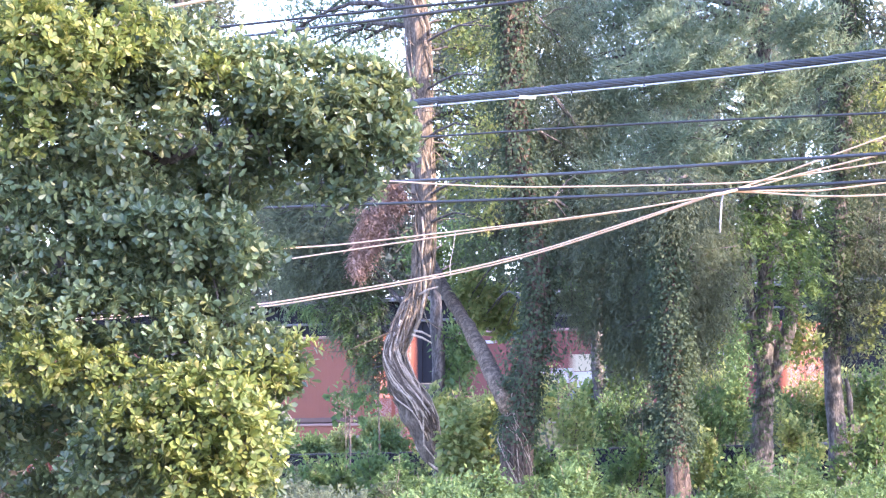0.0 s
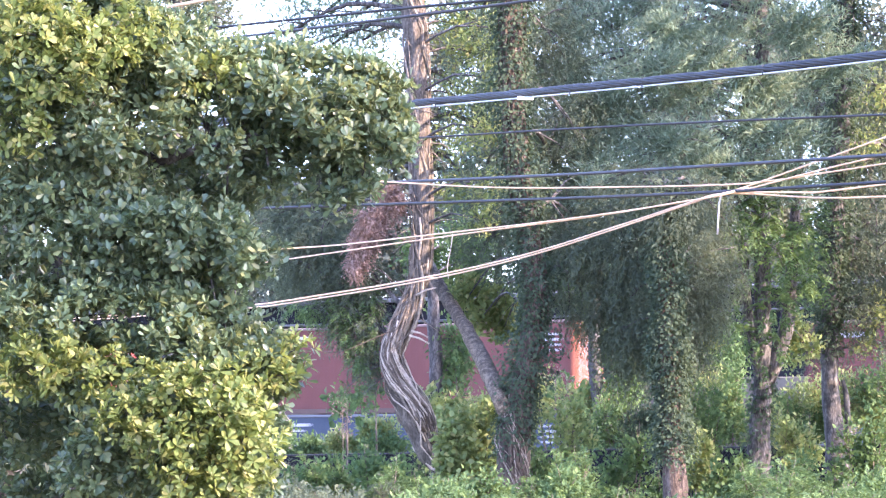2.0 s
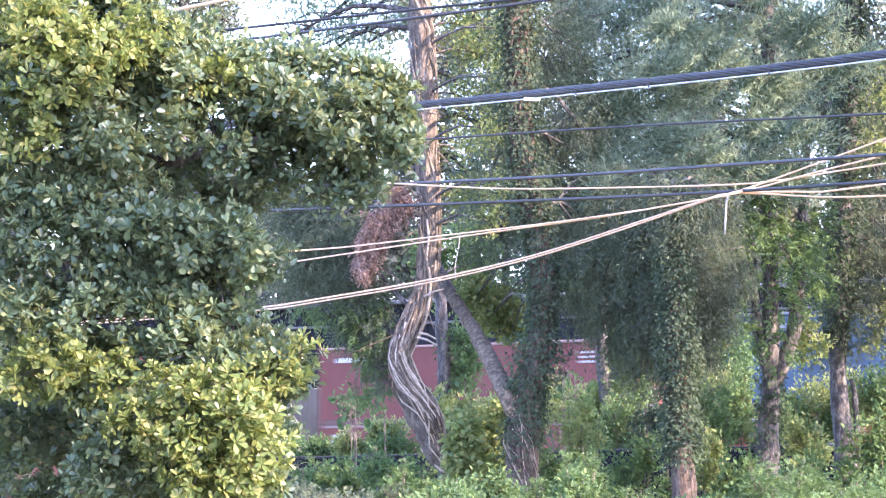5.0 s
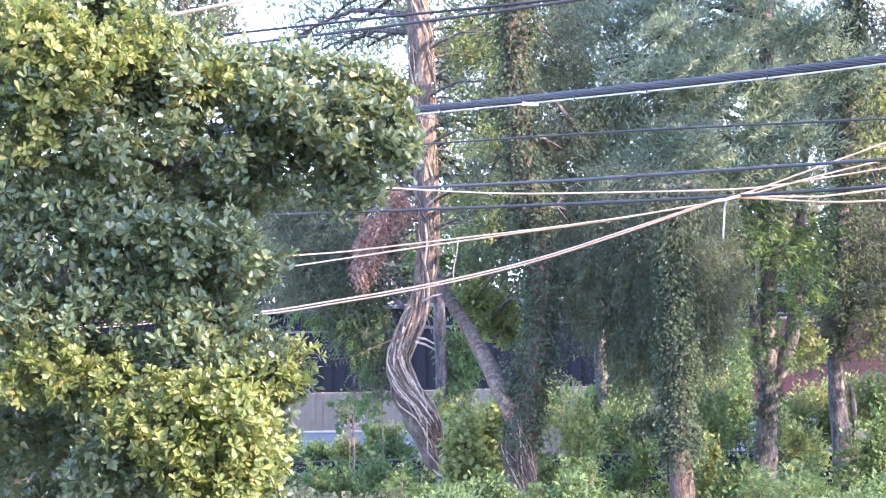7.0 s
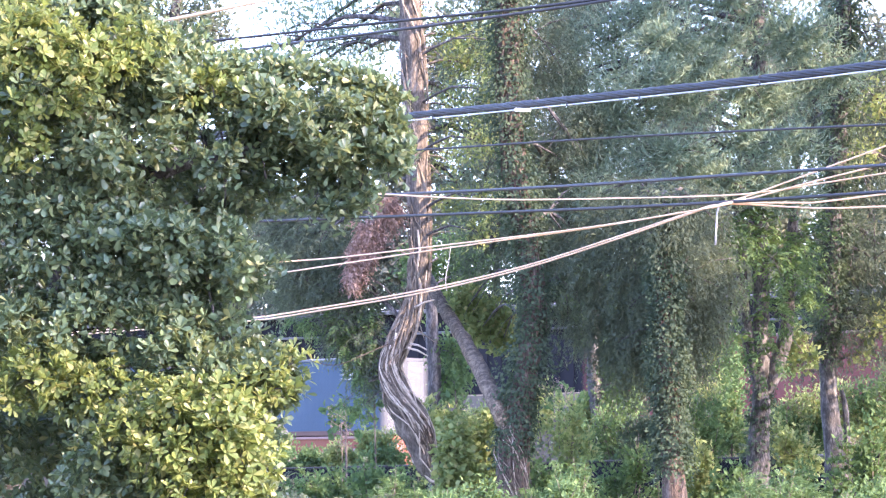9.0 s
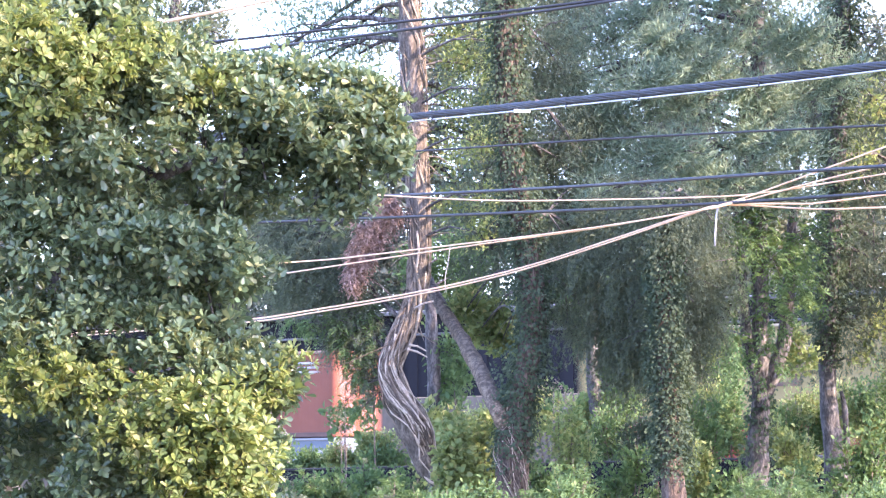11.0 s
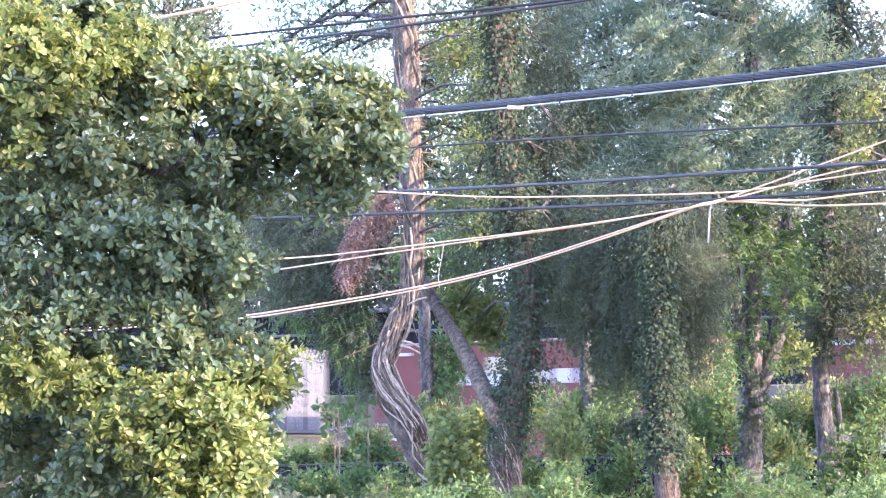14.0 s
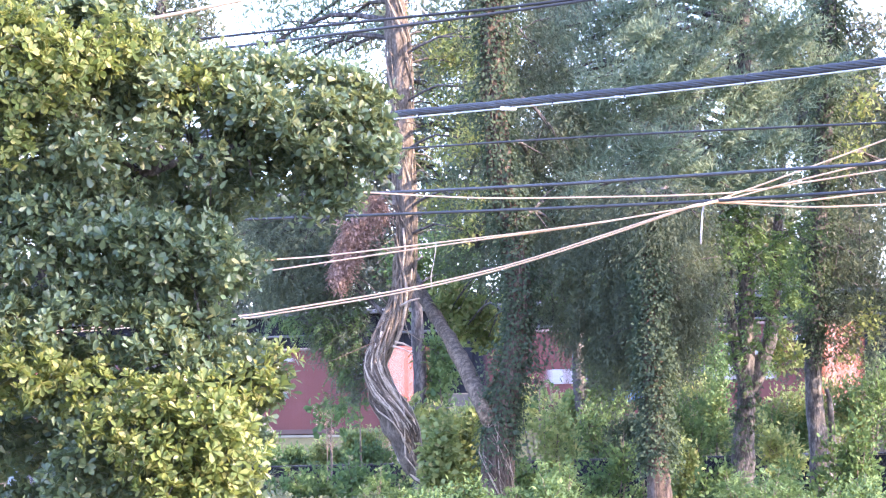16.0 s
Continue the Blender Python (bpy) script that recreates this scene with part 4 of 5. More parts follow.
def hanging_tree():
    rng = np.random.default_rng(13)
    t = thing("weeping_tree", "dark tree hung with long trailing foliage", "tree", group="trackside trees")
    main = [(4.03, 53.00, 0.24), (4.01, 53.00, 1.31), (3.96, 53.00, 2.09), (3.91, 53.00, 3.26), (3.89, 53.00, 4.34), (3.88, 53.00, 5.13), (3.90, 53.00, 5.82), (3.94, 53.00, 6.42)]
    p, r = stem(t, main, [0.236, 0.216, 0.196, 0.196, 0.186, 0.157, 0.118, 0.059], BARK_RED, rough=0.2, sides=16, label="reddish brown furrowed trunk")
    crown("ivy", t, rng, sheath(rng, p, r, 1.75, 6.2, 14000, 0.21, 0.065), LEAF_IVY, "dark ivy clothing the trunk")
    blobs = [((3.23, 55.00, 5.68), 1.12, 1.12), ((3.99, 54.30, 5.12), 1.11, 1.31), ((4.65, 55.00, 5.06), 0.81, 1.12), ((3.15, 55.50, 4.47), 0.82, 0.82), ((3.70, 54.60, 4.02), 0.81, 0.81), ((4.31, 54.60, 3.92), 0.51, 0.71), ((3.50, 56.00, 6.58), 0.93, 0.62), ((4.60, 55.50, 6.33), 0.82, 0.72), ((3.35, 55.50, 3.65), 0.51, 0.41), ((3.95, 52.7, 6.15), 0.62, 0.50), ((3.55, 53.4, 6.5), 0.6, 0.4)]
    branches(t, rng, [(p, None)], blobs, BARK_GREY, 0.07, 5)
    crown("crown", t, rng, join_leaves(strands(rng, blobs, 2300, 17, 0.75, 0.09, 0.32, 0.2, 0.25), fronds(rng, blobs, 2600, 8, 0.32, 0.09, 0.32, 0.2, -0.1, 0.9)), LEAF_DARK)


def pine_tree():
    rng = np.random.default_rng(14)
    t = thing("soft_needled_pine", "tall pine with soft blue-green tufts", "tree", group="trackside trees")
    main = [(6.21, 60.00, 0.39), (6.22, 60.00, 2.26), (6.27, 60.00, 4.04), (6.27, 60.00, 6.83), (6.31, 60.00, 9.07), (6.28, 60.00, 10.76), (6.30, 60.00, 13.03)]
    p, r = stem(t, main, [0.222, 0.189, 0.167, 0.156, 0.156, 0.144, 0.100], BARK_GREY, rough=0.15)
    blobs = [((5.35, 59.00, 9.95), 1.20, 0.55), ((4.29, 58.00, 9.91), 0.86, 0.43), ((5.95, 58.50, 9.00), 0.97, 0.43), ((4.71, 58.00, 8.71), 0.97, 0.48), ((3.52, 58.00, 8.28), 0.97, 0.48), ((4.24, 57.50, 7.68), 1.06, 0.48), ((5.95, 58.50, 8.12), 0.97, 0.54), ((5.35, 58.00, 7.20), 1.18, 0.48), ((3.38, 57.50, 7.15), 0.85, 0.43), ((7.00, 59.00, 10.17), 0.98, 0.55), ((7.66, 59.00, 9.39), 0.87, 0.49), ((5.58, 59.00, 11.06), 1.97, 0.66), ((6.48, 58.50, 7.03), 0.97, 0.54), ((2.98, 58.00, 7.63), 0.75, 0.43), ((2.60, 59.00, 9.28), 0.76, 0.44), ((3.26, 59.00, 10.06), 0.87, 0.49), ((3.81, 59.00, 10.50), 0.98, 0.49), ((2.42, 60.00, 10.31), 0.67, 0.50), ((2.87, 58.00, 8.50), 0.75, 0.43), ((3.92, 57.50, 9.08), 0.96, 0.43), ((6.65, 58.00, 7.85), 0.97, 0.43), ((4.93, 58.00, 9.37), 0.97, 0.43), ((6.77, 59.00, 8.95), 0.87, 0.44), ((4.20, 57.00, 6.67), 0.95, 0.37), ((2.92, 57.00, 6.67), 0.63, 0.37), ((3.40, 62.00, 9.85), 0.75, 0.55), ((3.20, 62.00, 9.15), 0.65, 0.45), ((6.80, 62.00, 10.70), 0.75, 0.50), ((5.60, 62.00, 8.10), 0.60, 0.45), ((4.60, 62.00, 10.60), 0.80, 0.50), ((7.30, 62.00, 10.10), 0.60, 0.45)]
    branches(t, rng, [(p, None)], blobs, BARK_GREY, 0.06, 6)
    crown("crown", t, rng, tufts(rng, blobs, 3900, 18, 0.10, 0.17, 0.15, 0.0, 0.05, 0.7, 0.3), LEAF_PINE)


def slim_tree():
    rng = np.random.default_rng(15)
    t = thing("slim_forked_tree", "slim grey forked tree with fresh green leaves", "tree", group="trackside trees")
    main = [(6.04, 60.00, 0.17), (6.14, 60.00, 1.82), (6.24, 60.00, 2.71), (6.28, 60.00, 3.15), (6.05, 60.00, 4.04), (5.94, 60.00, 4.93), (5.88, 60.00, 6.05), (5.87, 60.00, 6.94), (5.94, 60.00, 8.29), (6.00, 60.00, 9.86)]
    p, r = stem(t, main, [0.222, 0.200, 0.189, 0.167, 0.122, 0.111, 0.111, 0.100, 0.078, 0.056], BARK_GREY, rough=0.18, label="mottled grey trunk")
    side = [(6.28, 60.00, 3.04), (6.53, 60.00, 3.59), (6.76, 60.00, 4.37), (6.84, 60.00, 5.38), (6.92, 60.00, 6.49), (7.04, 60.00, 7.84)]
    p2, r2 = stem(t, side, [0.156, 0.156, 0.144, 0.122, 0.100, 0.067], BARK_GREY, "limb", 0.18)
    blobs = [((5.58, 58.20, 5.91), 0.54, 0.54), ((6.33, 58.20, 5.70), 0.59, 0.65), ((5.48, 58.40, 5.06), 0.43, 0.49), ((6.32, 58.20, 4.61), 0.49, 0.49), ((5.69, 58.40, 4.08), 0.38, 0.38), ((6.04, 58.50, 6.37), 0.76, 0.49), ((6.97, 59.00, 6.19), 0.66, 0.66), ((5.44, 58.40, 6.36), 0.43, 0.38), ((6.22, 58.30, 3.86), 0.38, 0.38), ((7.02, 59.50, 5.34), 0.55, 0.66)]
    branches(t, rng, [(p + p2, None)], blobs, BARK_GREY, 0.03, 5)
    crown("crown", t, rng, fronds(rng, blobs, 620, 6, 0.30, 0.125, 0.40, 0.1, 0.0, 0.8), LEAF_FRESH)
    crown("ivy", t, rng, sheath(rng, p, r, 1.8, 3.4, 700, 0.12, 0.09), LEAF_IVY, "ivy on the lower trunk")
    # sun on these masses is painted by the yellow leaf
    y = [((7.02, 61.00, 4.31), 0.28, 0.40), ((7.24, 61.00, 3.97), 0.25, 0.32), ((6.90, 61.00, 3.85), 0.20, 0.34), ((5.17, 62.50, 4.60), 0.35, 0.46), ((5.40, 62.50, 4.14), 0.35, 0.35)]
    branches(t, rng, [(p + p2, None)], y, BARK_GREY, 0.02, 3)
    crown("sunlit_bough", t, rng, tufts(rng, y, 210, 7, 0.08, 0.13, 0.55, 0.2, 0.3), LEAF_YELLOW, "leaves coloured a sunlit yellow")


def edge_tree():
    rng = np.random.default_rng(16)
    t = thing("broad_grey_tree", "grey-barked tree with a dark drooping crown", "tree", group="trackside trees")
    main = [(8.24, 64.00, 0.30), (8.21, 64.00, 1.84), (8.10, 64.00, 3.02), (8.09, 64.00, 4.20), (8.17, 64.00, 5.63), (8.28, 64.00, 7.30), (8.39, 64.00, 8.97), (8.49, 64.00, 10.65), (8.57, 64.00, 13.19)]
    p, r = stem(t, main, [0.237, 0.225, 0.190, 0.178, 0.178, 0.190, 0.190, 0.178, 0.130], BARK_GREY, rough=0.18, label="grey furrowed trunk")
    crown("ivy", t, rng, sheath(rng, p, r, 4.0, 12.5, 11000, 0.32, 0.075), LEAF_IVY, "ivy on the upper trunk")
    stub = [(8.45, 64.00, 0.30), (8.47, 64.00, 2.07), (8.43, 64.00, 3.02), (8.36, 64.00, 3.35)]
    stem(t, stub, [0.085, 0.075, 0.065, 0.045], BARK_GREY, "stump", 0.2, 10)
    blobs = [((8.34, 64.50, 6.38), 0.84, 1.07), ((9.17, 64.50, 6.14), 0.96, 1.19), ((7.97, 65.50, 5.48), 0.73, 0.85), ((8.52, 64.20, 4.81), 0.83, 0.83), ((9.42, 65.50, 4.75), 0.61, 0.85), ((8.18, 66.00, 7.97), 0.98, 0.86), ((9.21, 65.50, 7.92), 0.97, 0.97), ((8.73, 65.50, 9.14), 0.85, 0.85), ((9.79, 66.00, 9.45), 0.73, 1.10), ((8.19, 67.00, 9.69), 0.74, 0.74), ((9.31, 66.00, 10.94), 0.98, 0.86), ((10.26, 66.00, 7.97), 0.98, 1.96), ((7.86, 64.70, 4.11), 0.54, 0.48), ((9.10, 66.00, 5.50), 0.60, 0.50), ((9.75, 66.00, 5.60), 0.60, 0.60), ((9.50, 66.00, 6.50), 0.65, 0.55)]
    branches(t, rng, [(p, None)], blobs, BARK_GREY, 0.06, 5)
    crown("crown", t, rng, join_leaves(strands(rng, blobs, 1200, 15, 0.65, 0.10, 0.32, 0.2, 0.25), fronds(rng, blobs, 1700, 8, 0.32, 0.095, 0.34, 0.2, -0.05, 0.8)), LEAF_DARK)
    # the yellow leaf stands in for sunlight on this side
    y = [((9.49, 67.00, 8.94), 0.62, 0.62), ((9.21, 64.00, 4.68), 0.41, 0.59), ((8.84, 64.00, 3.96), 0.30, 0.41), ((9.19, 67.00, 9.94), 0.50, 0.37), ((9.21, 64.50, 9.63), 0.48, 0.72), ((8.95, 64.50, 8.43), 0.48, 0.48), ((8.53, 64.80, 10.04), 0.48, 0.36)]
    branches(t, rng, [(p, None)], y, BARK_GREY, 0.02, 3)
    crown("sunlit_bough", t, rng, tufts(rng, y, 210, 6, 0.12, 0.14, 0.5, 0.2, 0.3), LEAF_YELLOW, "leaves coloured a sunlit yellow-green")


def thin_tree(pts, rad, seed, blobs, label, leaf=LEAF_FRESH):
    rng = np.random.default_rng(seed)
    t = thing("thin_tree", label, "tree", group="thin trees behind")
    p, r = stem(t, pts, rad, BARK_GREY, rough=0.12, sides=10)
    branches(t, rng, [(p, None)], blobs, BARK_GREY, 0.03, 5)
    crown("crown", t, rng, join_leaves(tufts(rng, blobs, 420, 8, 0.13, 0.15, 0.45, 0.2, 0.3), strands(rng, blobs, 160, 12, 0.7, 0.13, 0.35)), leaf)


# out-of-view tree, added to keep the low sun off the row
def added_shade_tree():
    rng = np.random.default_rng(17)
    t = thing("added_shade_tree", "unseen dark tree added to shade the tree row", "tree", group="trackside trees")
    main = [(10.7, 51.5, -0.05), (10.6, 51.5, 2.0), (10.8, 52.4, 8.0), (10.7, 53.3, 16.5)]
    p, r = stem(t, main, [0.36, 0.30, 0.24, 0.1], BARK_GREY, rough=0.18)
    blobs = []
    for i in range(132):
        y = rng.uniform(45.5, 67.5)
        c = Vector((max(10.8 + rng.uniform(-2.8, 2.8), 0.149 * y + 1.3), y, rng.uniform(4.0, 17.5)))
        a, b = rng.uniform(0.7, 1.1), rng.uniform(0.6, 1.0)
        # a gap cut in the added crown lets the low sun reach the crooked trunk
        off = c - Vector((0.4, 60.0, 2.8))
        if (off - SUN_WAY * off.dot(SUN_WAY)).length > 2.1:
            blobs.append((tuple(c), a, b))
    branches(t, rng, [(p, None)], blobs, BARK_GREY, 0.06, 4)
    crown("crown", t, rng, join_leaves(strands(rng, blobs, 2800, 14, 0.8, 0.17, 0.5), tufts(rng, blobs, 3200, 8, 0.14, 0.16, 0.5, 0.2, 0.3)), LEAF_DARK)


added_shade_tree()
vine_tree()
ivy_tree()
hanging_tree()
pine_tree()
slim_tree()
edge_tree()
thin_tree([(-0.16, 72.00, 0.54), (-0.21, 72.00, 2.40), (-0.19, 72.00, 3.99), (-0.24, 72.00, 4.79), (-0.27, 72.00, 5.60), (-0.43, 72.00, 6.53)], [0.187, 0.173, 0.160, 0.160, 0.133, 0.080], 21, [((0.35, 72.00, 4.53), 0.53, 0.67), ((0.22, 73.00, 6.74), 0.81, 0.81), ((0.62, 73.00, 6.33), 0.68, 0.68), ((-0.60, 73.00, 6.74), 0.54, 0.68), ((0.21, 72.50, 3.74), 0.47, 0.54)], "thin grey tree with sparse green leaves")
thin_tree([(3.96, 76.00, 0.48), (3.91, 76.00, 2.44), (3.77, 76.00, 3.85), (3.75, 76.00, 5.25), (3.89, 76.00, 6.67)], [0.183, 0.169, 0.169, 0.155, 0.113], 22, [((4.37, 77.00, 5.30), 0.86, 0.86), ((3.66, 77.00, 6.16), 0.86, 0.71), ((4.45, 76.00, 3.85), 0.70, 0.84)], "thin grey tree with sparse green leaves")
thin_tree([(4.69, 78.00, 0.45), (4.56, 78.00, 2.75), (4.27, 78.00, 3.62), (4.06, 78.00, 4.77)], [0.159, 0.144, 0.130, 0.101], 23, [((4.86, 78.00, 4.77), 0.72, 0.87), ((4.56, 78.00, 3.33), 0.58, 0.58), ((6.38, 79.00, 4.23), 0.73, 0.88), ((7.26, 79.00, 4.52), 0.73, 0.88)], "thin leaning tree with green leaves")


thin_tree([(-6.25, 70.00, 0.18), (-6.27, 70.00, 3.15), (-6.23, 70.00, 7.05), (-6.19, 70.00, 10.97), (-6.07, 70.00, 13.61)], [0.233, 0.220, 0.194, 0.156, 0.104], 24, [((-5.93, 70.00, 12.03), 0.78, 0.52), ((-5.15, 70.00, 12.16), 0.52, 0.52), ((-5.54, 70.00, 11.83), 0.65, 0.47), ((-6.13, 70.00, 11.57), 0.65, 0.47), ((-4.89, 70.00, 11.76), 0.29, 0.36), ((-6.33, 70.00, 12.29), 0.78, 0.52), ((-5.71, 70.50, 12.37), 0.78, 0.47), ((-5.81, 70.00, 12.82), 1.17, 0.52), ((-4.14, 71.00, 6.86), 0.79, 0.92), ((-3.74, 71.00, 5.80), 0.79, 0.79), ((-4.01, 71.00, 8.05), 0.92, 0.79), ((-3.00, 72.00, 7.87), 0.80, 0.80)], "slender grey tree with drooping leaves", LEAF_DARK)


def sapling(at, top, seed, blobs):
    rng = np.random.default_rng(seed)
    s = thing("sapling", "young sapling with large light green leaves", "sapling", (at[0], at[1], 0), group="saplings")
    st = Shape()
    base = np.array([at[0], at[1], 0])
    st.tube([(0, 0, -0.04), (0.04, 0, top * 0.5), (0.0, 0, top)], [0.03, 0.022, 0.01], 6)
    local = [(tuple(np.array(c) - base), a, b) for c, a, b in blobs]
    for c, a, b in local:
        st.tube([(0.02, 0, c[2] - 0.25), (c[0] * 0.5, c[1] * 0.5, c[2] - 0.05), c], [0.012, 0.009, 0.005], 4)
    st.put("stem", BARK_WARM, s)
    crown("foliage", s, rng, tufts(rng, local, 34, 3, 0.10, 0.26, 0.5, 0.1, 0.45), LEAF_FRESH, "large pointed leaves", True)


sapling((0.29, 72.00, 3.33), 3.9, 501, [((0.21, 72.00, 4.53), 0.40, 0.35), ((0.41, 72.00, 3.99), 0.43, 0.40), ((0.21, 72.00, 3.59), 0.40, 0.35), ((0.55, 72.20, 4.54), 0.35, 0.35), ((0.01, 72.20, 4.00), 0.29, 0.35), ((0.48, 72.00, 3.53), 0.35, 0.29)])
sapling((-1.49, 66.00, 3.18), 3.6, 502, [((-1.52, 66.00, 4.41), 0.27, 0.32), ((-1.58, 66.00, 3.79), 0.29, 0.37), ((-1.42, 66.00, 3.31), 0.27, 0.27), ((-1.76, 66.00, 3.06), 0.29, 0.24)])
sapling((-2.38, 74.00, 2.62), 3.0, 503, [((-2.52, 74.00, 3.10), 0.36, 0.27), ((-2.18, 74.00, 2.94), 0.33, 0.25), ((-2.66, 74.00, 2.83), 0.27, 0.25)])
sapling((3.04, 72.00, 2.93), 3.6, 504, [((2.88, 72.00, 3.46), 0.32, 0.35), ((3.12, 72.00, 3.06), 0.35, 0.35), ((2.74, 72.00, 2.93), 0.29, 0.27)])


# far trees behind everything, against the sky
def far_tree(x, y, tall, wide, seed):
    rng = np.random.default_rng(seed)
    t = thing("far_tree", "distant leafy tree beyond the railway", "tree", group="distant trees")
    pts = [(x, y, -0.05), (x + 0.2, y, tall * 0.4), (x - 0.1, y, tall * 0.9)]
    p, r = stem(t, pts, [0.35, 0.25, 0.08], BARK_GREY, rough=0.1, sides=8)
    blobs = []
    for i in range(26):
        z = tall * (0.22 + 0.74 * rng.random())
        k = wide * (1.05 - 0.5 * z / tall)
        blobs.append(((x + rng.normal() * k * 0.5, y + rng.normal() * k * 0.4, z), k * rng.uniform(0.3, 0.55), k * rng.uniform(0.25, 0.5)))
    branches(t, rng, [(p, None)], blobs, BARK_GREY, 0.1, 3)
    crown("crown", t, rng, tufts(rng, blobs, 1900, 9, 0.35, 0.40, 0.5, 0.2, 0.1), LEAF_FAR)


rf = np.random.default_rng(40)
for i, (x, tall) in enumerate([(-17, 31), (-14.5, 24), (-10, 19), (-5.5, 24), (-1.5, 30), (3, 33), (7.5, 35), (12, 36), (16.5, 35), (21, 36), (25.5, 35), (30, 36), (-21, 34), (-26, 33), (35, 35), (5, 26), (14, 27), (23, 27)]):
    far_tree(x, 168 + rf.uniform(-5, 14) - x * 0.6, tall, 5.5, 60 + i)


# ---- shrubs ----
def shrub(at, wide, tall, mat, seed, count, size=0.11, slim=0.4, label="", up=0.6, per=7, feathery=False):
    rng = np.random.default_rng(seed)
    s = thing("shrub", label, "shrub", (at[0], at[1], 0), group="undergrowth")
    st = Shape()
    top = at[2]
    lo = max(0.1, top - tall)
    blobs = []
    for i in range(6):
        blobs.append(((rng.normal() * wide * 0.42, rng.normal() * wide * 0.25, lo + (top - lo) * rng.uniform(0.25, 0.78)), wide * rng.uniform(0.32, 0.5), (top - lo) * rng.uniform(0.2, 0.32)))
    for c, rx, rz in blobs:
        st.tube([(c[0] * 0.2, c[1] * 0.2, -0.05), (c[0] * 0.6, c[1] * 0.6, c[2] * 0.55), c], [0.025, 0.018, 0.008], 5)
        for _ in range(4):
            d = rng.normal(size=3)
            d /= np.linalg.norm(d)
            st.tube([c, (c[0] + d[0] * rx, c[1] + d[1] * rx, c[2] + abs(d[2]) * rz * 1.3)], [0.008, 0.003], 4)
    st.put("stem", BARK_WARM, s)
    if feathery:
        leaves = join_leaves(fronds(rng, blobs, count // 2, 9, 0.30, size, slim, 0.35, 0.35, 0.55, 0.9), tufts(rng, blobs, count // 5, per, 0.09, size, slim, 0.15, 0.0, 0.9, up))
    else:
        leaves = tufts(rng, blobs, count, per, 0.09, size, slim, 0.15, 0.0, 0.9, up)
    crown("foliage", s, rng, leaves, mat)


GREEN, YEL = "feathery green shrub beside the track", "shrub coloured a sunlit yellow-green beside the track"
# beyond the fence, with the sun put into the leaf colour of the yellow ones
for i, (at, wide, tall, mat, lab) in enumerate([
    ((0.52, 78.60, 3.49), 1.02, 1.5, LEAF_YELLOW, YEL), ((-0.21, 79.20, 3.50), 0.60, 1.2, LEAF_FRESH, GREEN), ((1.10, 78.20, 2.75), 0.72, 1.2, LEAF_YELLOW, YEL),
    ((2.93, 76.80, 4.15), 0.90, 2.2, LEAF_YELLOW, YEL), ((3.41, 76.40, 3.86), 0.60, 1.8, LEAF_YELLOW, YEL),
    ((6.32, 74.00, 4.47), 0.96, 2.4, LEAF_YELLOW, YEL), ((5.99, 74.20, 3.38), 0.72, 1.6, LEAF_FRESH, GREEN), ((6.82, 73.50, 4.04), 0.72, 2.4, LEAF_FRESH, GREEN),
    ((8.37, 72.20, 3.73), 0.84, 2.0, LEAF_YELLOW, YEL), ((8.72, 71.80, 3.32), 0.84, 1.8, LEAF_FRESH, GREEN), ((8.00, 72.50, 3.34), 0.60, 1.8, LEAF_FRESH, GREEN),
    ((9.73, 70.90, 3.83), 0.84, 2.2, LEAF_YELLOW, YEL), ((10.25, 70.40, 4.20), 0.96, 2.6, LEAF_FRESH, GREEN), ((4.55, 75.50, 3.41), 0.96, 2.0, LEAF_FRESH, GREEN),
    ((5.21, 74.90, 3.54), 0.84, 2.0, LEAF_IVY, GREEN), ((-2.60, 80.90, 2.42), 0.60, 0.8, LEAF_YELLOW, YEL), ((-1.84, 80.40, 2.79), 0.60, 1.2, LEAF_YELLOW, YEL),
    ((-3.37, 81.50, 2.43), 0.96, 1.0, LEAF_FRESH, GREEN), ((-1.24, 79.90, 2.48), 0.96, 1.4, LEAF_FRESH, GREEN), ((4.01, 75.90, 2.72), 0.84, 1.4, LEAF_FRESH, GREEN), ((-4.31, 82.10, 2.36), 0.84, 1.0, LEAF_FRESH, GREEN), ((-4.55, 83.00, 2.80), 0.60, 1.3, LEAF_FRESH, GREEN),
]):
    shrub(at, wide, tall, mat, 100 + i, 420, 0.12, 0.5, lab)
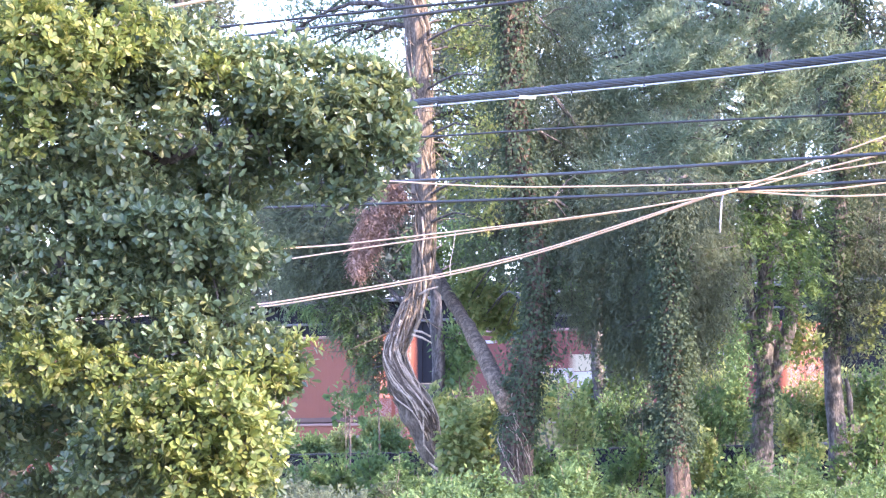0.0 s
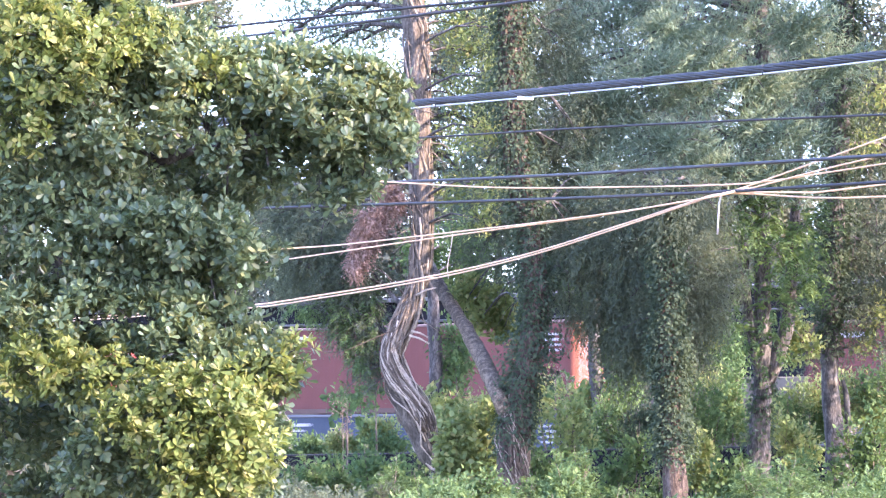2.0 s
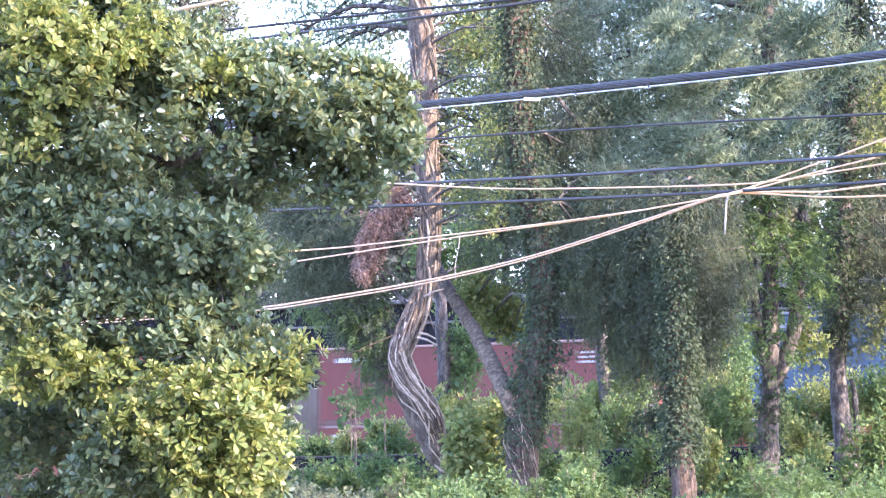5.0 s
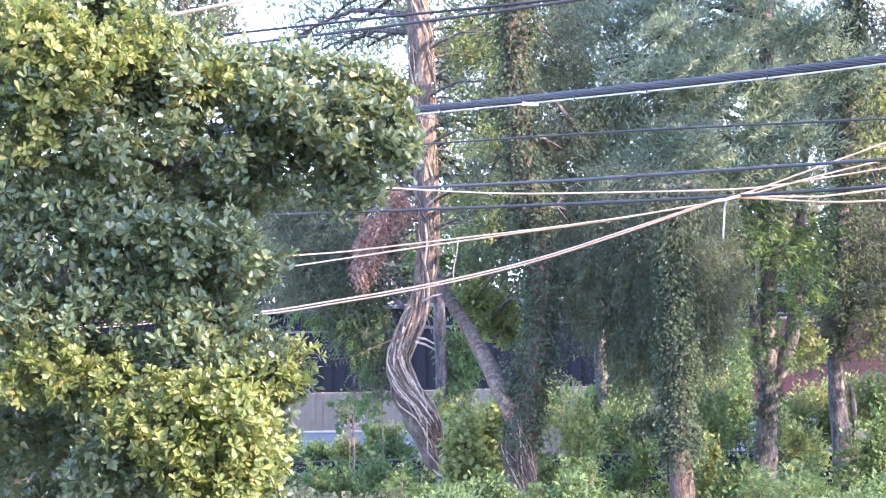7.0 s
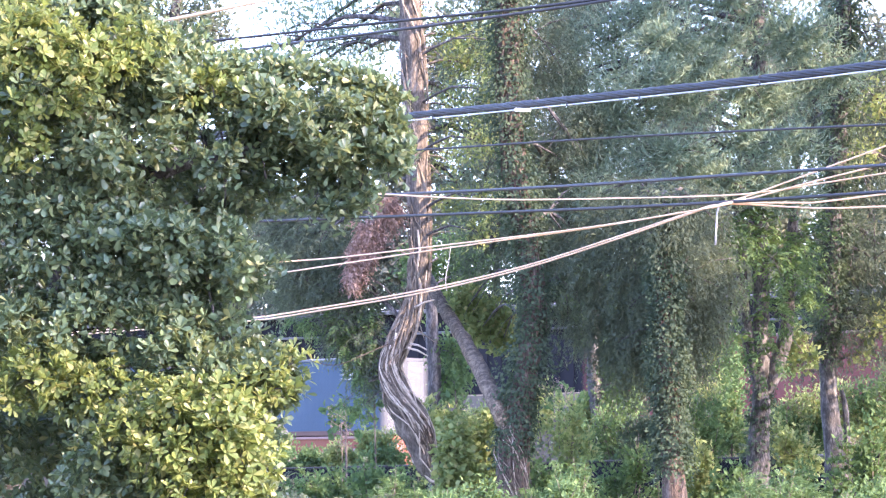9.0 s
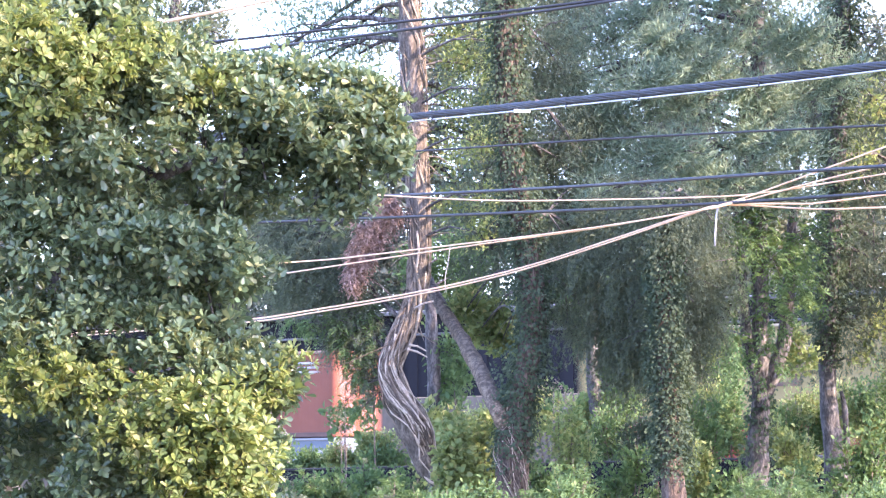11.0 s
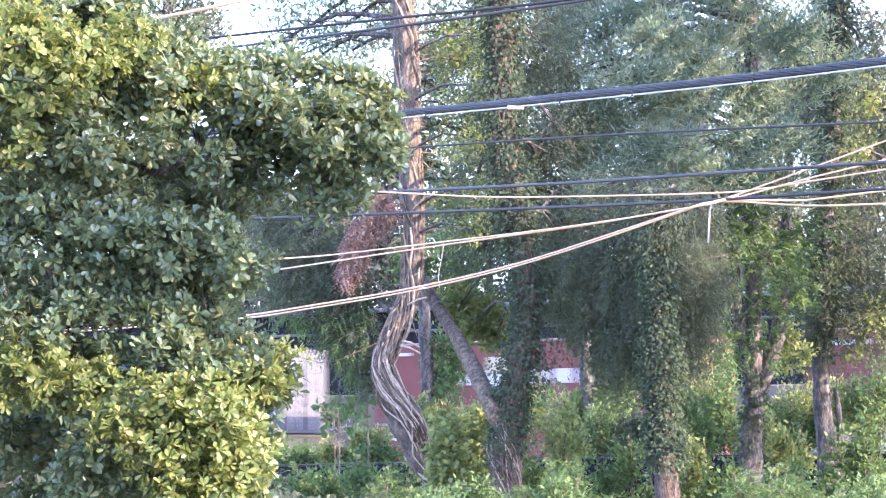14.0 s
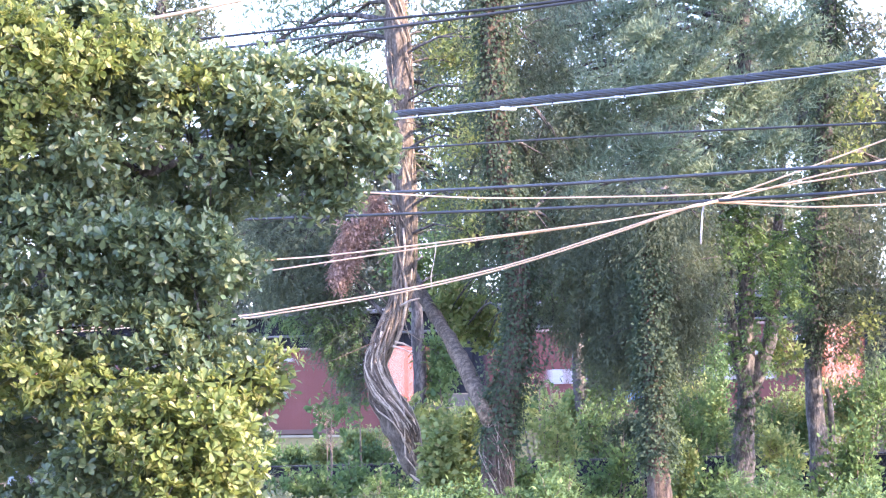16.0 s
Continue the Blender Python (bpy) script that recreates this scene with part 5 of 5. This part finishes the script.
# round the foot of the vine tree, this side of the fence
for i, (at, wide, tall, mat, lab) in enumerate([
    # yellow shrubs take their sunlit look from the leaf colour
    ((0.30, 60.20, 3.10), 0.6, 1.5, LEAF_YELLOW, YEL), ((0.80, 60.30, 3.05), 0.55, 1.4, LEAF_YELLOW, YEL), ((0.38, 60.50, 2.77), 0.6, 1.4, LEAF_YELLOW, YEL), ((0.74, 61.00, 2.52), 0.5, 1.3, LEAF_YELLOW, YEL), ((0.07, 60.50, 2.52), 0.4, 1.1, LEAF_YELLOW, YEL),
    ((2.72, 68.00, 3.51), 0.45, 2.4, LEAF_YELLOW, YEL), ((5.34, 64.00, 2.54), 0.5, 1.4, LEAF_YELLOW, YEL), ((5.76, 66.00, 3.67), 0.6, 2.6, LEAF_FRESH, GREEN), ((5.39, 60.00, 1.82), 0.5, 1.0, LEAF_FRESH, GREEN),
    ((7.52, 66.00, 3.06), 0.55, 1.8, LEAF_YELLOW, YEL), ((8.62, 62.00, 3.09), 0.6, 2.0, LEAF_FRESH, GREEN), ((3.74, 62.00, 2.29), 0.7, 1.6, LEAF_FRESH, GREEN),
    ((1.90, 62.00, 2.15), 0.5, 1.4, LEAF_FRESH, GREEN),
    ((-3.22, 66.00, 1.70), 0.8, 1.2, LEAF_FRESH, GREEN), ((-2.24, 66.00, 1.77), 0.7, 1.2, LEAF_FRESH, GREEN), ((-1.47, 64.00, 1.86), 0.6, 1.2, LEAF_FRESH, GREEN),
]):
    shrub(at, wide * 1.15, tall + 0.3, mat, 150 + i, 230, 0.13, 0.6, lab)
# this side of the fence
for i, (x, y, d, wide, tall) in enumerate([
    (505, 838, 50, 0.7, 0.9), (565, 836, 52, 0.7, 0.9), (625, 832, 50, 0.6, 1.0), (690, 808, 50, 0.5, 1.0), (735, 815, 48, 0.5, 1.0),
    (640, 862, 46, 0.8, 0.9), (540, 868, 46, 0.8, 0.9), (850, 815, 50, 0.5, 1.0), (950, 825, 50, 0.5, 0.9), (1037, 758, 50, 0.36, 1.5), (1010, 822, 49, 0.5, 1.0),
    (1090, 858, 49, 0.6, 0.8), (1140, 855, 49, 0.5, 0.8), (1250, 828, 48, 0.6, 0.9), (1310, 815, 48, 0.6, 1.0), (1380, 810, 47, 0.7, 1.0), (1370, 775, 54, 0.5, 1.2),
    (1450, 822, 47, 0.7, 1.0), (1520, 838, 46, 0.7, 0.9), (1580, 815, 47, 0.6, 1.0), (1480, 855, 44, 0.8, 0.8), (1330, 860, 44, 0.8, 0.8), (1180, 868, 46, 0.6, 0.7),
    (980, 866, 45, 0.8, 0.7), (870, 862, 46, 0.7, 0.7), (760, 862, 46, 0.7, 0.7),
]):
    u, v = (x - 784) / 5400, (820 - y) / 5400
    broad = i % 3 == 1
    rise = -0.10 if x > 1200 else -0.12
    # left-hand shrubs take the dark leaf to stand for shade there
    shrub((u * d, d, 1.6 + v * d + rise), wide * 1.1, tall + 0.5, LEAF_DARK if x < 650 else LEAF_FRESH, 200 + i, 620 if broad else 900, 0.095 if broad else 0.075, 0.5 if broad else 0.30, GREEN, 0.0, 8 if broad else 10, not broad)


# climbing over the fence
for i in range(8):
    x = -3.9 + 0.66 * i + 0.12 * math.sin(i * 5.1)
    shrub((x, 76.6 - 0.846 * (x + 1.5) - 1.2, 1.74 + 0.22 * math.sin(i * 2.7)), 0.36, 1.5, LEAF_FRESH if i % 3 else LEAF_DARK, 260 + i, 330, 0.085, 0.32, "trailing green growth climbing a fence", 0.1, 8, True)


def dry_weed(at, tall, seed):
    rng = np.random.default_rng(seed)
    w = thing("dry_weed", "dry brown weed stalk with withered leaves", "weed", (at[0], at[1], 0), group="dry weeds")
    s = Shape()
    s.tube([(0, 0, -0.03), (0.03, 0, at[2] * 0.6), (0.0, 0, at[2])], [0.016, 0.012, 0.005], 5)
    tips = []
    for i in range(10):
        z = at[2] - tall * rng.random() ** 1.5
        d = rng.normal(size=2) * 0.16
        s.tube([(0.01, 0, z - 0.1), (d[0] * 0.6, d[1], z), (d[0], d[1], z + 0.08)], [0.007, 0.005, 0.003], 4)
        tips.append(((d[0], d[1], z + 0.04), 0.08, 0.08))
    s.put("stalk", VINE_WOOD, w)
    crown("withered_leaves", w, rng, strands(rng, tips, 28, 5, 0.12, 0.05, 0.4), LEAF_DEAD)


for i, (at, tall) in enumerate([((-2.23, 70.00, 3.28), 1.0), ((-2.33, 70.00, 2.83), 0.7), ((2.54, 70.00, 3.80), 1.0), ((2.84, 71.00, 3.63), 0.9), ((9.04, 68.00, 2.54), 0.8), ((5.75, 70.00, 3.93), 1.2)]):
    dry_weed(at, tall, 400 + i)


def weeds():
    rng = np.random.default_rng(300)
    n = 16000
    x = rng.uniform(-9, 14, n)
    y = rng.uniform(40, 62, n)
    pos = np.stack([x, y, np.full(n, -0.03)], 1)
    axis = rng.normal(size=(n, 3)) * 0.3
    axis[:, 2] = 1
    ln = rng.uniform(0.1, 0.32, n)
    me = leaf_mesh("weeds", pos, axis, ln, ln * 0.3, rng.normal(size=(n, 3)), LEAF_FRESH, rng)
    tagged(piece("weeds", me), "tall green weeds along the fence", "weeds", kind="stuff")


weeds()


# ---- overhead cables ----
def cable(name, label, pts, r, mat, sides=8, group="overhead cables"):
    path, rad = smooth_path(pts, [r] * len(pts), 0.25)
    ob = Shape().tube(path, rad, sides).put(name, mat, None, label, smooth=True)
    return tagged(ob, label, "cable", group)


def twisted_bundle():
    pts = [(-2.793, 31.00, 5.043), (-0.123, 27.50, 4.876), (1.026, 25.50, 4.747), (2.260, 23.50, 4.633), (3.216, 22.00, 4.567), (4.165, 20.00, 4.459)]
    path, _ = smooth_path(pts, [1] * len(pts), 0.06)
    b = thing("cable_bundle", "thick twisted bundle of black overhead cables", "cable", group="overhead cables")
    n = len(path)
    for k in range(5):
        pp = []
        for i, p in enumerate(path):
            g = 2 * math.pi * (k / 5) + i * 0.5
            pp.append(np.array(p) + np.array([0, math.cos(g), math.sin(g)]) * 0.018)
        Shape().tube(pp, [0.0158 if k else 0.0105] * n, 7).put("strand", RUBBER if k else SHEATH_GREY, b, smooth=True)
    low = [np.array(p) + np.array([0, -0.02, -0.041 - 0.004 * math.sin(i * 0.02)]) for i, p in enumerate(path)]
    Shape().tube(low, [0.0065] * n, 6).put("steel_strand", STRAND, b, "bright steel support strand", smooth=True)
    for q in (0.30, 0.345, 0.52, 0.60, 0.72):
        p = Vector(low[int(q * n)])
        Shape().box(p.x - 0.009, p.y - 0.010, p.z - 0.010, p.x + 0.009, p.y + 0.010, p.z + 0.070, 0.003).put("clamp", SHEATH_GREY, b)
    p = Vector((0.700, 26.10, 4.733))
    Shape().box(p.x - 0.07, p.y - 0.06, p.z - 0.016, p.x + 0.07, p.y - 0.05, p.z + 0.016, 0.004).put("tag", TAG, b, "small white tag")


twisted_bundle()
cable("overhead_cable", "thin dark overhead cable", [(-3.595, 33.00, 6.218), (-2.711, 32.00, 6.168), (-0.470, 30.00, 6.097), (0.845, 29.00, 6.073), (2.176, 28.00, 6.087)], 0.014, RUBBER)
cable("overhead_cable", "thin dark overhead cable", [(-3.594, 33.00, 6.082), (-2.620, 32.00, 6.048), (-0.806, 30.00, 5.967), (0.791, 29.00, 6.024), (2.176, 28.00, 6.077)], 0.015, SHEATH_GREY)
cable("overhead_cable", "single cream-coloured overhead cable", [(-3.905, 33.00, 6.416), (-2.951, 32.00, 6.415), (-2.223, 31.00, 6.387), (-0.471, 30.00, 6.578)], 0.017, SHEATH_CREAM)
cable("overhead_cable", "thin dark overhead cable", [(-2.215, 31.00, 4.811), (-0.229, 28.00, 4.600), (1.500, 25.50, 4.432), (3.358, 23.00, 4.240), (4.365, 21.00, 4.058)], 0.009, RUBBER)
cable("overhead_cable", "dark grey overhead cable", [(-2.879, 32.00, 4.460), (-0.551, 28.50, 4.232), (1.044, 26.00, 4.069), (2.303, 24.00, 3.960), (3.282, 22.50, 3.880), (4.361, 21.00, 3.803)], 0.0135, SHEATH_GREY)
cable("overhead_cable", "plain dark sagging overhead cable", [(-4.194, 33.00, 4.303), (-1.750, 30.00, 4.119), (0.331, 27.00, 3.928), (1.894, 24.50, 3.771), (3.280, 22.50, 3.682), (4.359, 21.00, 3.634)], 0.013, RUBBER)
cable("overhead_cable", "plain dark sagging overhead cable", [(-3.942, 31.00, 4.417), (-2.253, 30.00, 4.332), (-1.832, 29.50, 4.292), (-0.445, 28.50, 4.232)], 0.016, SHEATH_GREY)
knot = (2.266, 24.00, 3.736)
cable("service_wire", "thin cream-coloured overhead service wire", [(-0.723, 27.00, 4.114), (-0.472, 27.00, 4.099), (0.464, 26.00, 3.958), (1.469, 25.00, 3.872), (2.392, 24.00, 3.808), (2.911, 23.50, 3.841), (3.354, 23.00, 3.870), (4.466, 21.50, 3.935)], 0.0058, SHEATH_CREAM)
cable("service_wire", "thin cream-coloured overhead service wire", [(-3.251, 30.00, 3.516), (-1.684, 28.00, 3.555), (-1.372, 28.00, 3.581), (-1.042, 27.50, 3.566), (-0.722, 27.00, 3.560), (0.077, 26.00, 3.575), (1.003, 25.00, 3.606), (1.788, 24.30, 3.668), (2.266, 24.00, 3.745), (2.911, 23.50, 3.942), (3.356, 23.00, 4.073), (4.577, 22.00, 4.464)], 0.0060, SHEATH_CREAM)
cable("service_wire", "thin cream-coloured overhead service wire", [(-3.250, 30.00, 3.376), (-1.450, 28.00, 3.477), (-0.217, 26.50, 3.544), (0.549, 25.50, 3.575), (1.226, 24.80, 3.613), (1.871, 24.20, 3.677), (2.263, 23.97, 3.729), (2.911, 23.50, 3.867), (3.355, 23.00, 3.939), (4.573, 22.00, 4.175)], 0.0060, SHEATH_CREAM)
cable("service_wire", "cream service wire pulled taut", [(-5.834, 32.00, 2.960), (-3.697, 30.50, 3.055), (-1.890, 28.00, 3.045), (-1.138, 27.40, 3.110), (-0.167, 26.50, 3.218), (0.694, 25.60, 3.359), (1.456, 24.80, 3.548), (2.006, 24.20, 3.691), (2.268, 24.02, 3.742), (2.878, 23.60, 3.701), (3.382, 23.20, 3.730), (4.566, 22.00, 3.722)], 0.0066, SHEATH_CREAM)
cable("service_wire", "cream service wire pulled taut", [(-5.834, 32.00, 2.925), (-3.697, 30.50, 3.027), (-1.889, 28.00, 3.019), (-1.138, 27.40, 3.085), (-0.167, 26.50, 3.194), (0.694, 25.60, 3.340), (1.456, 24.80, 3.530), (2.006, 24.20, 3.682), (2.270, 24.04, 3.735), (2.877, 23.60, 3.661), (3.381, 23.20, 3.635), (4.564, 22.00, 3.599)], 0.0066, SHEATH_CREAM)
cable("hanging_tie", "frayed pale tie end hanging from the wires", [(2.257, 24.00, 3.745), (2.186, 24.00, 3.709), (2.167, 24.00, 3.579), (2.157, 24.00, 3.405)], 0.007, GRAFFITI)
cable("hanging_tie", "thin loose tie wire hanging down", [(0.077, 26.00, 3.575), (0.058, 26.00, 3.430), (0.029, 26.00, 3.285), (0.039, 26.00, 3.178)], 0.0028, GRAFFITI)
cable("wire_knot", "tight cream tie where the wires cross", [(2.123, 23.90, 3.696), (2.203, 23.90, 3.718), (2.292, 23.90, 3.736), (2.390, 23.90, 3.763)], 0.012, SHEATH_CREAM)


# ---- near broadleaf tree ----
def near_tree():
    rng = np.random.default_rng(77)
    t = thing("broadleaf_tree", "dense broadleaf tree with glossy green leaves", "tree")
    main = [(-3.4, 22.3, -0.05), (-3.3, 22.2, 1.0), (-3.0, 21.8, 2.0), (-2.6, 21.1, 3.2), (-2.5, 20.7, 4.4)]
    p, r = stem(t, main, [0.16, 0.13, 0.11, 0.08, 0.04], BARK_GREY, rough=0.15)
    blobs = [((-1.371, 20.20, 4.211), 0.26, 0.17), ((-1.069, 20.20, 4.161), 0.26, 0.17), ((-0.730, 20.20, 4.033), 0.26, 0.17), ((-0.483, 20.10, 3.972), 0.19, 0.16), ((-0.343, 20.05, 3.879), 0.14, 0.13), ((-1.194, 19.60, 2.252), 0.31, 0.20), ((-1.255, 19.70, 2.383), 0.22, 0.15), ((-1.794, 20.30, 4.357), 0.30, 0.30), ((-1.663, 20.10, 4.141), 0.34, 0.26), ((-2.277, 20.20, 4.533), 0.45, 0.34), ((-2.742, 20.30, 4.471), 0.79, 0.64), ((-2.176, 20.00, 4.053), 0.56, 0.44), ((-2.668, 19.80, 3.732), 0.73, 0.48), ((-1.692, 20.00, 4.016), 0.48, 0.33), ((-1.213, 20.10, 3.953), 0.41, 0.32), ((-0.834, 20.00, 3.904), 0.37, 0.31), ((-0.518, 20.00, 3.810), 0.27, 0.25), ((-0.350, 20.00, 3.709), 0.16, 0.17), ((-0.846, 20.30, 3.596), 0.41, 0.21), ((-1.382, 20.40, 3.682), 0.42, 0.23), ((-2.054, 20.30, 3.596), 0.53, 0.23), ((-1.692, 20.10, 2.611), 0.34, 0.10), ((-1.960, 19.80, 2.603), 0.33, 0.11), ((-2.487, 19.90, 2.612), 0.41, 0.11), ((-1.454, 19.90, 2.612), 0.18, 0.09), ((-2.249, 20.10, 2.454), 0.41, 0.15), ((-1.349, 20.00, 2.506), 0.19, 0.10), ((-2.786, 20.20, 2.571), 0.34, 0.11), ((-2.575, 19.70, 3.060), 0.66, 0.33), ((-2.027, 19.70, 3.096), 0.51, 0.33), ((-1.551, 19.70, 3.023), 0.36, 0.29), ((-1.331, 19.70, 2.986), 0.26, 0.27), ((-1.971, 19.90, 2.778), 0.63, 0.22), ((-2.685, 20.00, 2.710), 0.48, 0.22), ((-1.454, 19.90, 2.741), 0.26, 0.15), ((-2.545, 19.80, 2.332), 0.40, 0.26), ((-1.757, 19.60, 2.324), 0.51, 0.22), ((-1.285, 19.60, 2.252), 0.33, 0.25), ((-2.565, 19.70, 1.927), 0.66, 0.33), ((-1.963, 19.50, 2.032), 0.54, 0.29), ((-1.493, 19.50, 1.960), 0.43, 0.27), ((-1.283, 19.60, 1.781), 0.29, 0.29), ((-1.980, 19.60, 1.600), 0.52, 0.33), ((-1.635, 19.50, 1.492), 0.51, 0.29), ((-1.317, 19.60, 1.456), 0.25, 0.22), ((-2.338, 20.00, 1.122), 1.11, 0.41), ((-1.490, 20.00, 1.085), 0.48, 0.37), ((-3.789, 20.90, 3.851), 0.70, 0.77), ((-3.775, 20.90, 2.760), 0.70, 0.77), ((-3.761, 20.90, 1.677), 0.77, 0.85), ((-1.067, 19.60, 2.244), 0.15, 0.13), ((-2.551, 19.70, 4.386), 0.40, 0.29), ((-2.769, 19.70, 4.127), 0.33, 0.26), ((-2.267, 19.80, 4.252), 0.29, 0.22), ((-2.676, 19.80, 4.587), 0.40, 0.22), ((-2.067, 20.00, 4.466), 0.22, 0.19), ((-1.863, 20.70, 3.481), 0.50, 0.17), ((-1.401, 20.70, 3.481), 0.31, 0.15), ((-2.313, 20.60, 3.453), 0.46, 0.15), ((-1.142, 20.20, 3.454), 0.15, 0.09), ((-0.837, 20.10, 3.397), 0.16, 0.08), ((-0.536, 20.00, 3.473), 0.14, 0.10), ((-0.669, 20.10, 3.352), 0.10, 0.07), ((-0.320, 20.00, 3.642), 0.10, 0.10), ((-0.261, 20.00, 3.746), 0.07, 0.07), ((-1.463, 20.50, 3.386), 0.19, 0.10), ((-1.340, 20.30, 4.349), 0.17, 0.09), ((-1.075, 20.30, 4.326), 0.17, 0.09), ((-0.810, 20.30, 4.250), 0.17, 0.11), ((-0.561, 20.20, 4.237), 0.15, 0.10), ((-0.352, 20.10, 4.096), 0.12, 0.09), ((-1.643, 20.30, 4.403), 0.15, 0.09), ((-2.695, 19.75, 3.376), 0.40, 0.22), ((-2.296, 19.80, 3.344), 0.33, 0.20), ((-1.957, 19.90, 3.334), 0.26, 0.18), ((-2.631, 19.60, 2.615), 0.36, 0.20), ((-2.122, 19.60, 2.615), 0.36, 0.18), ((-1.649, 19.60, 2.542), 0.33, 0.18), ((-0.596, 20.10, 4.209), 0.10, 0.07), ((-0.420, 20.10, 4.141), 0.09, 0.07), ((-1.459, 19.90, 3.661), 0.26, 0.11), ((-0.388, 20.05, 3.947), 0.11, 0.10)]
    # the low growth away from the street stands farther back
    blobs = [((c[0], c[1] + 0.95, c[2]), a, b) if (c[0] < -2.4 and c[2] < 1.97) or (c[0] < -2.0 and c[2] < 1.3) else (c, a, b) for c, a, b in blobs]
    lobes = []
    for c, rx, rz in blobs:
        lobes.append((c, rx * 0.58, rz * 0.58))
        for _ in range(11):
            d = rng.normal(size=3)
            d /= np.linalg.norm(d)
            q = rng.uniform(0.14, 0.40)
            lobes.append((tuple(np.array(c) + d * np.array([rx, min(rx, rz), rz]) * rng.uniform(0.66, 1.02)), rx * q, rz * q * 1.1))
    p2, _ = stem(t, [(-2.6, 21.1, 3.2), (-1.9, 20.25, 3.6), (-1.2, 20.2, 3.78), (-0.5, 20.15, 3.76)], [0.05, 0.04, 0.03, 0.015], BARK_GREY, "limb", 0.1, 8)
    p3, _ = stem(t, [(-3.0, 21.8, 2.0), (-2.4, 21.0, 2.2), (-1.8, 20.3, 2.28), (-1.40, 19.9, 2.25)], [0.05, 0.04, 0.03, 0.015], BARK_GREY, "limb", 0.1, 8)
    p = p + p2 + p3
    branches(t, rng, [(p, None)], [(c, a * 0.6, b * 0.6) for c, a, b in blobs], BARK_GREY, 0.011, 2, -0.04)
    blobs = lobes
    back = [((-2.9 + 0.24 * k, 21.1 - 0.10 * k, 0.75 + 0.28 * q + 0.1 * math.sin(k * 2.3)), 0.26, 0.24) for k in range(7) for q in range(5)]
    leaves = join_leaves(rosettes(rng, blobs, 12000, 8, 0.068, 0.50, 0.55, 0.9), tufts(rng, blobs, 7000, 7, 0.05, 0.068, 0.5, 0.0, 0.0, 0.5, 0.2), rosettes(rng, back, 1500, 8, 0.07, 0.5, 0.2, 0.9))
    # a thin place where the service wires run through the crown
    def thinned(leafset):
        q = leafset[0]
        run, rise = q[:, 0] / q[:, 1], (q[:, 2] - 1.6) / q[:, 1]
        keep = (run < -0.123) | (run > -0.094) | (np.abs(rise - 0.0474) > 0.0032) | (rng.random(len(q)) > 0.93)
        return [a[keep] for a in leafset]

    leaves = thinned(leaves)
    crown("crown", t, rng, leaves, LEAF_GLOSSY, oval=True, scatter=0.22)
    # masses given the yellower leaf to imitate the sun patches on the crown
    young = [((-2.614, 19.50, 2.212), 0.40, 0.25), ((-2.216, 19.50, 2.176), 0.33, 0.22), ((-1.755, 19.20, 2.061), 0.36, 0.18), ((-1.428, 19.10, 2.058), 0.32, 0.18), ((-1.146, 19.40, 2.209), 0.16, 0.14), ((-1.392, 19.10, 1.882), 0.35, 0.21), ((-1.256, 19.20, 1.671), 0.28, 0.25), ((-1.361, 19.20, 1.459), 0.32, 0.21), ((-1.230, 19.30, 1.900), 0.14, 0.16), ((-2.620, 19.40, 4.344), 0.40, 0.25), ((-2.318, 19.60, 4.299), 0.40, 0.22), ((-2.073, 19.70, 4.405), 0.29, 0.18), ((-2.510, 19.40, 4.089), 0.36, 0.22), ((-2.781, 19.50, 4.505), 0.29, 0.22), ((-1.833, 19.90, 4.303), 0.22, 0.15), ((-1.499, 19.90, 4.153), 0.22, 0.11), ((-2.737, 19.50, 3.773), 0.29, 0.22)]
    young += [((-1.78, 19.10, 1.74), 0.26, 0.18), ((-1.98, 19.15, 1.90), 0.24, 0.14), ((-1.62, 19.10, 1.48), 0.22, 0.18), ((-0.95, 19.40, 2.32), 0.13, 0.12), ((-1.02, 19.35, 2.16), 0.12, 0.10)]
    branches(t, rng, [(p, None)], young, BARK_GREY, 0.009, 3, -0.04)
    crown("sunlit_growth", t, rng, thinned(rosettes(rng, young, 1400, 8, 0.065, 0.50, 0.3, 0.9)), LEAF_SUNLIT, "leaves with sunlit yellow-green in their colour", oval=True, scatter=0.22)


near_tree()


def unseen_shade_tree():
    """Unseen tall tree added beside the street so that its crown shades the broadleaf tree."""
    rng = np.random.default_rng(78)
    t = thing("unseen_shade_tree", "unseen flat-crowned tree added to cast shade", "tree")
    p, r = stem(t, [(9.6, 13.2, -0.05), (9.5, 13.2, 4.0), (9.2, 13.3, 8.0), (9.0, 13.4, 10.6)], [0.24, 0.19, 0.14, 0.06], BARK_GREY, rough=0.15)
    blobs = [((9.0 + 0.53 * a + rng.normal() * 0.2, 13.4 + 0.85 * a, 10.02 - 0.8 * a + rng.uniform(-0.3, 0.3)), 0.60, 0.47) for a in np.linspace(-1.8, 1.0, 12)]
    branches(t, rng, [(p, None)], blobs, BARK_GREY, 0.04, 4)
    crown("crown", t, rng, rosettes(rng, blobs, 880, 8, 0.12, 0.5, 0.1, 0.9), LEAF_GLOSSY, oval=True)


unseen_shade_tree()
motions()
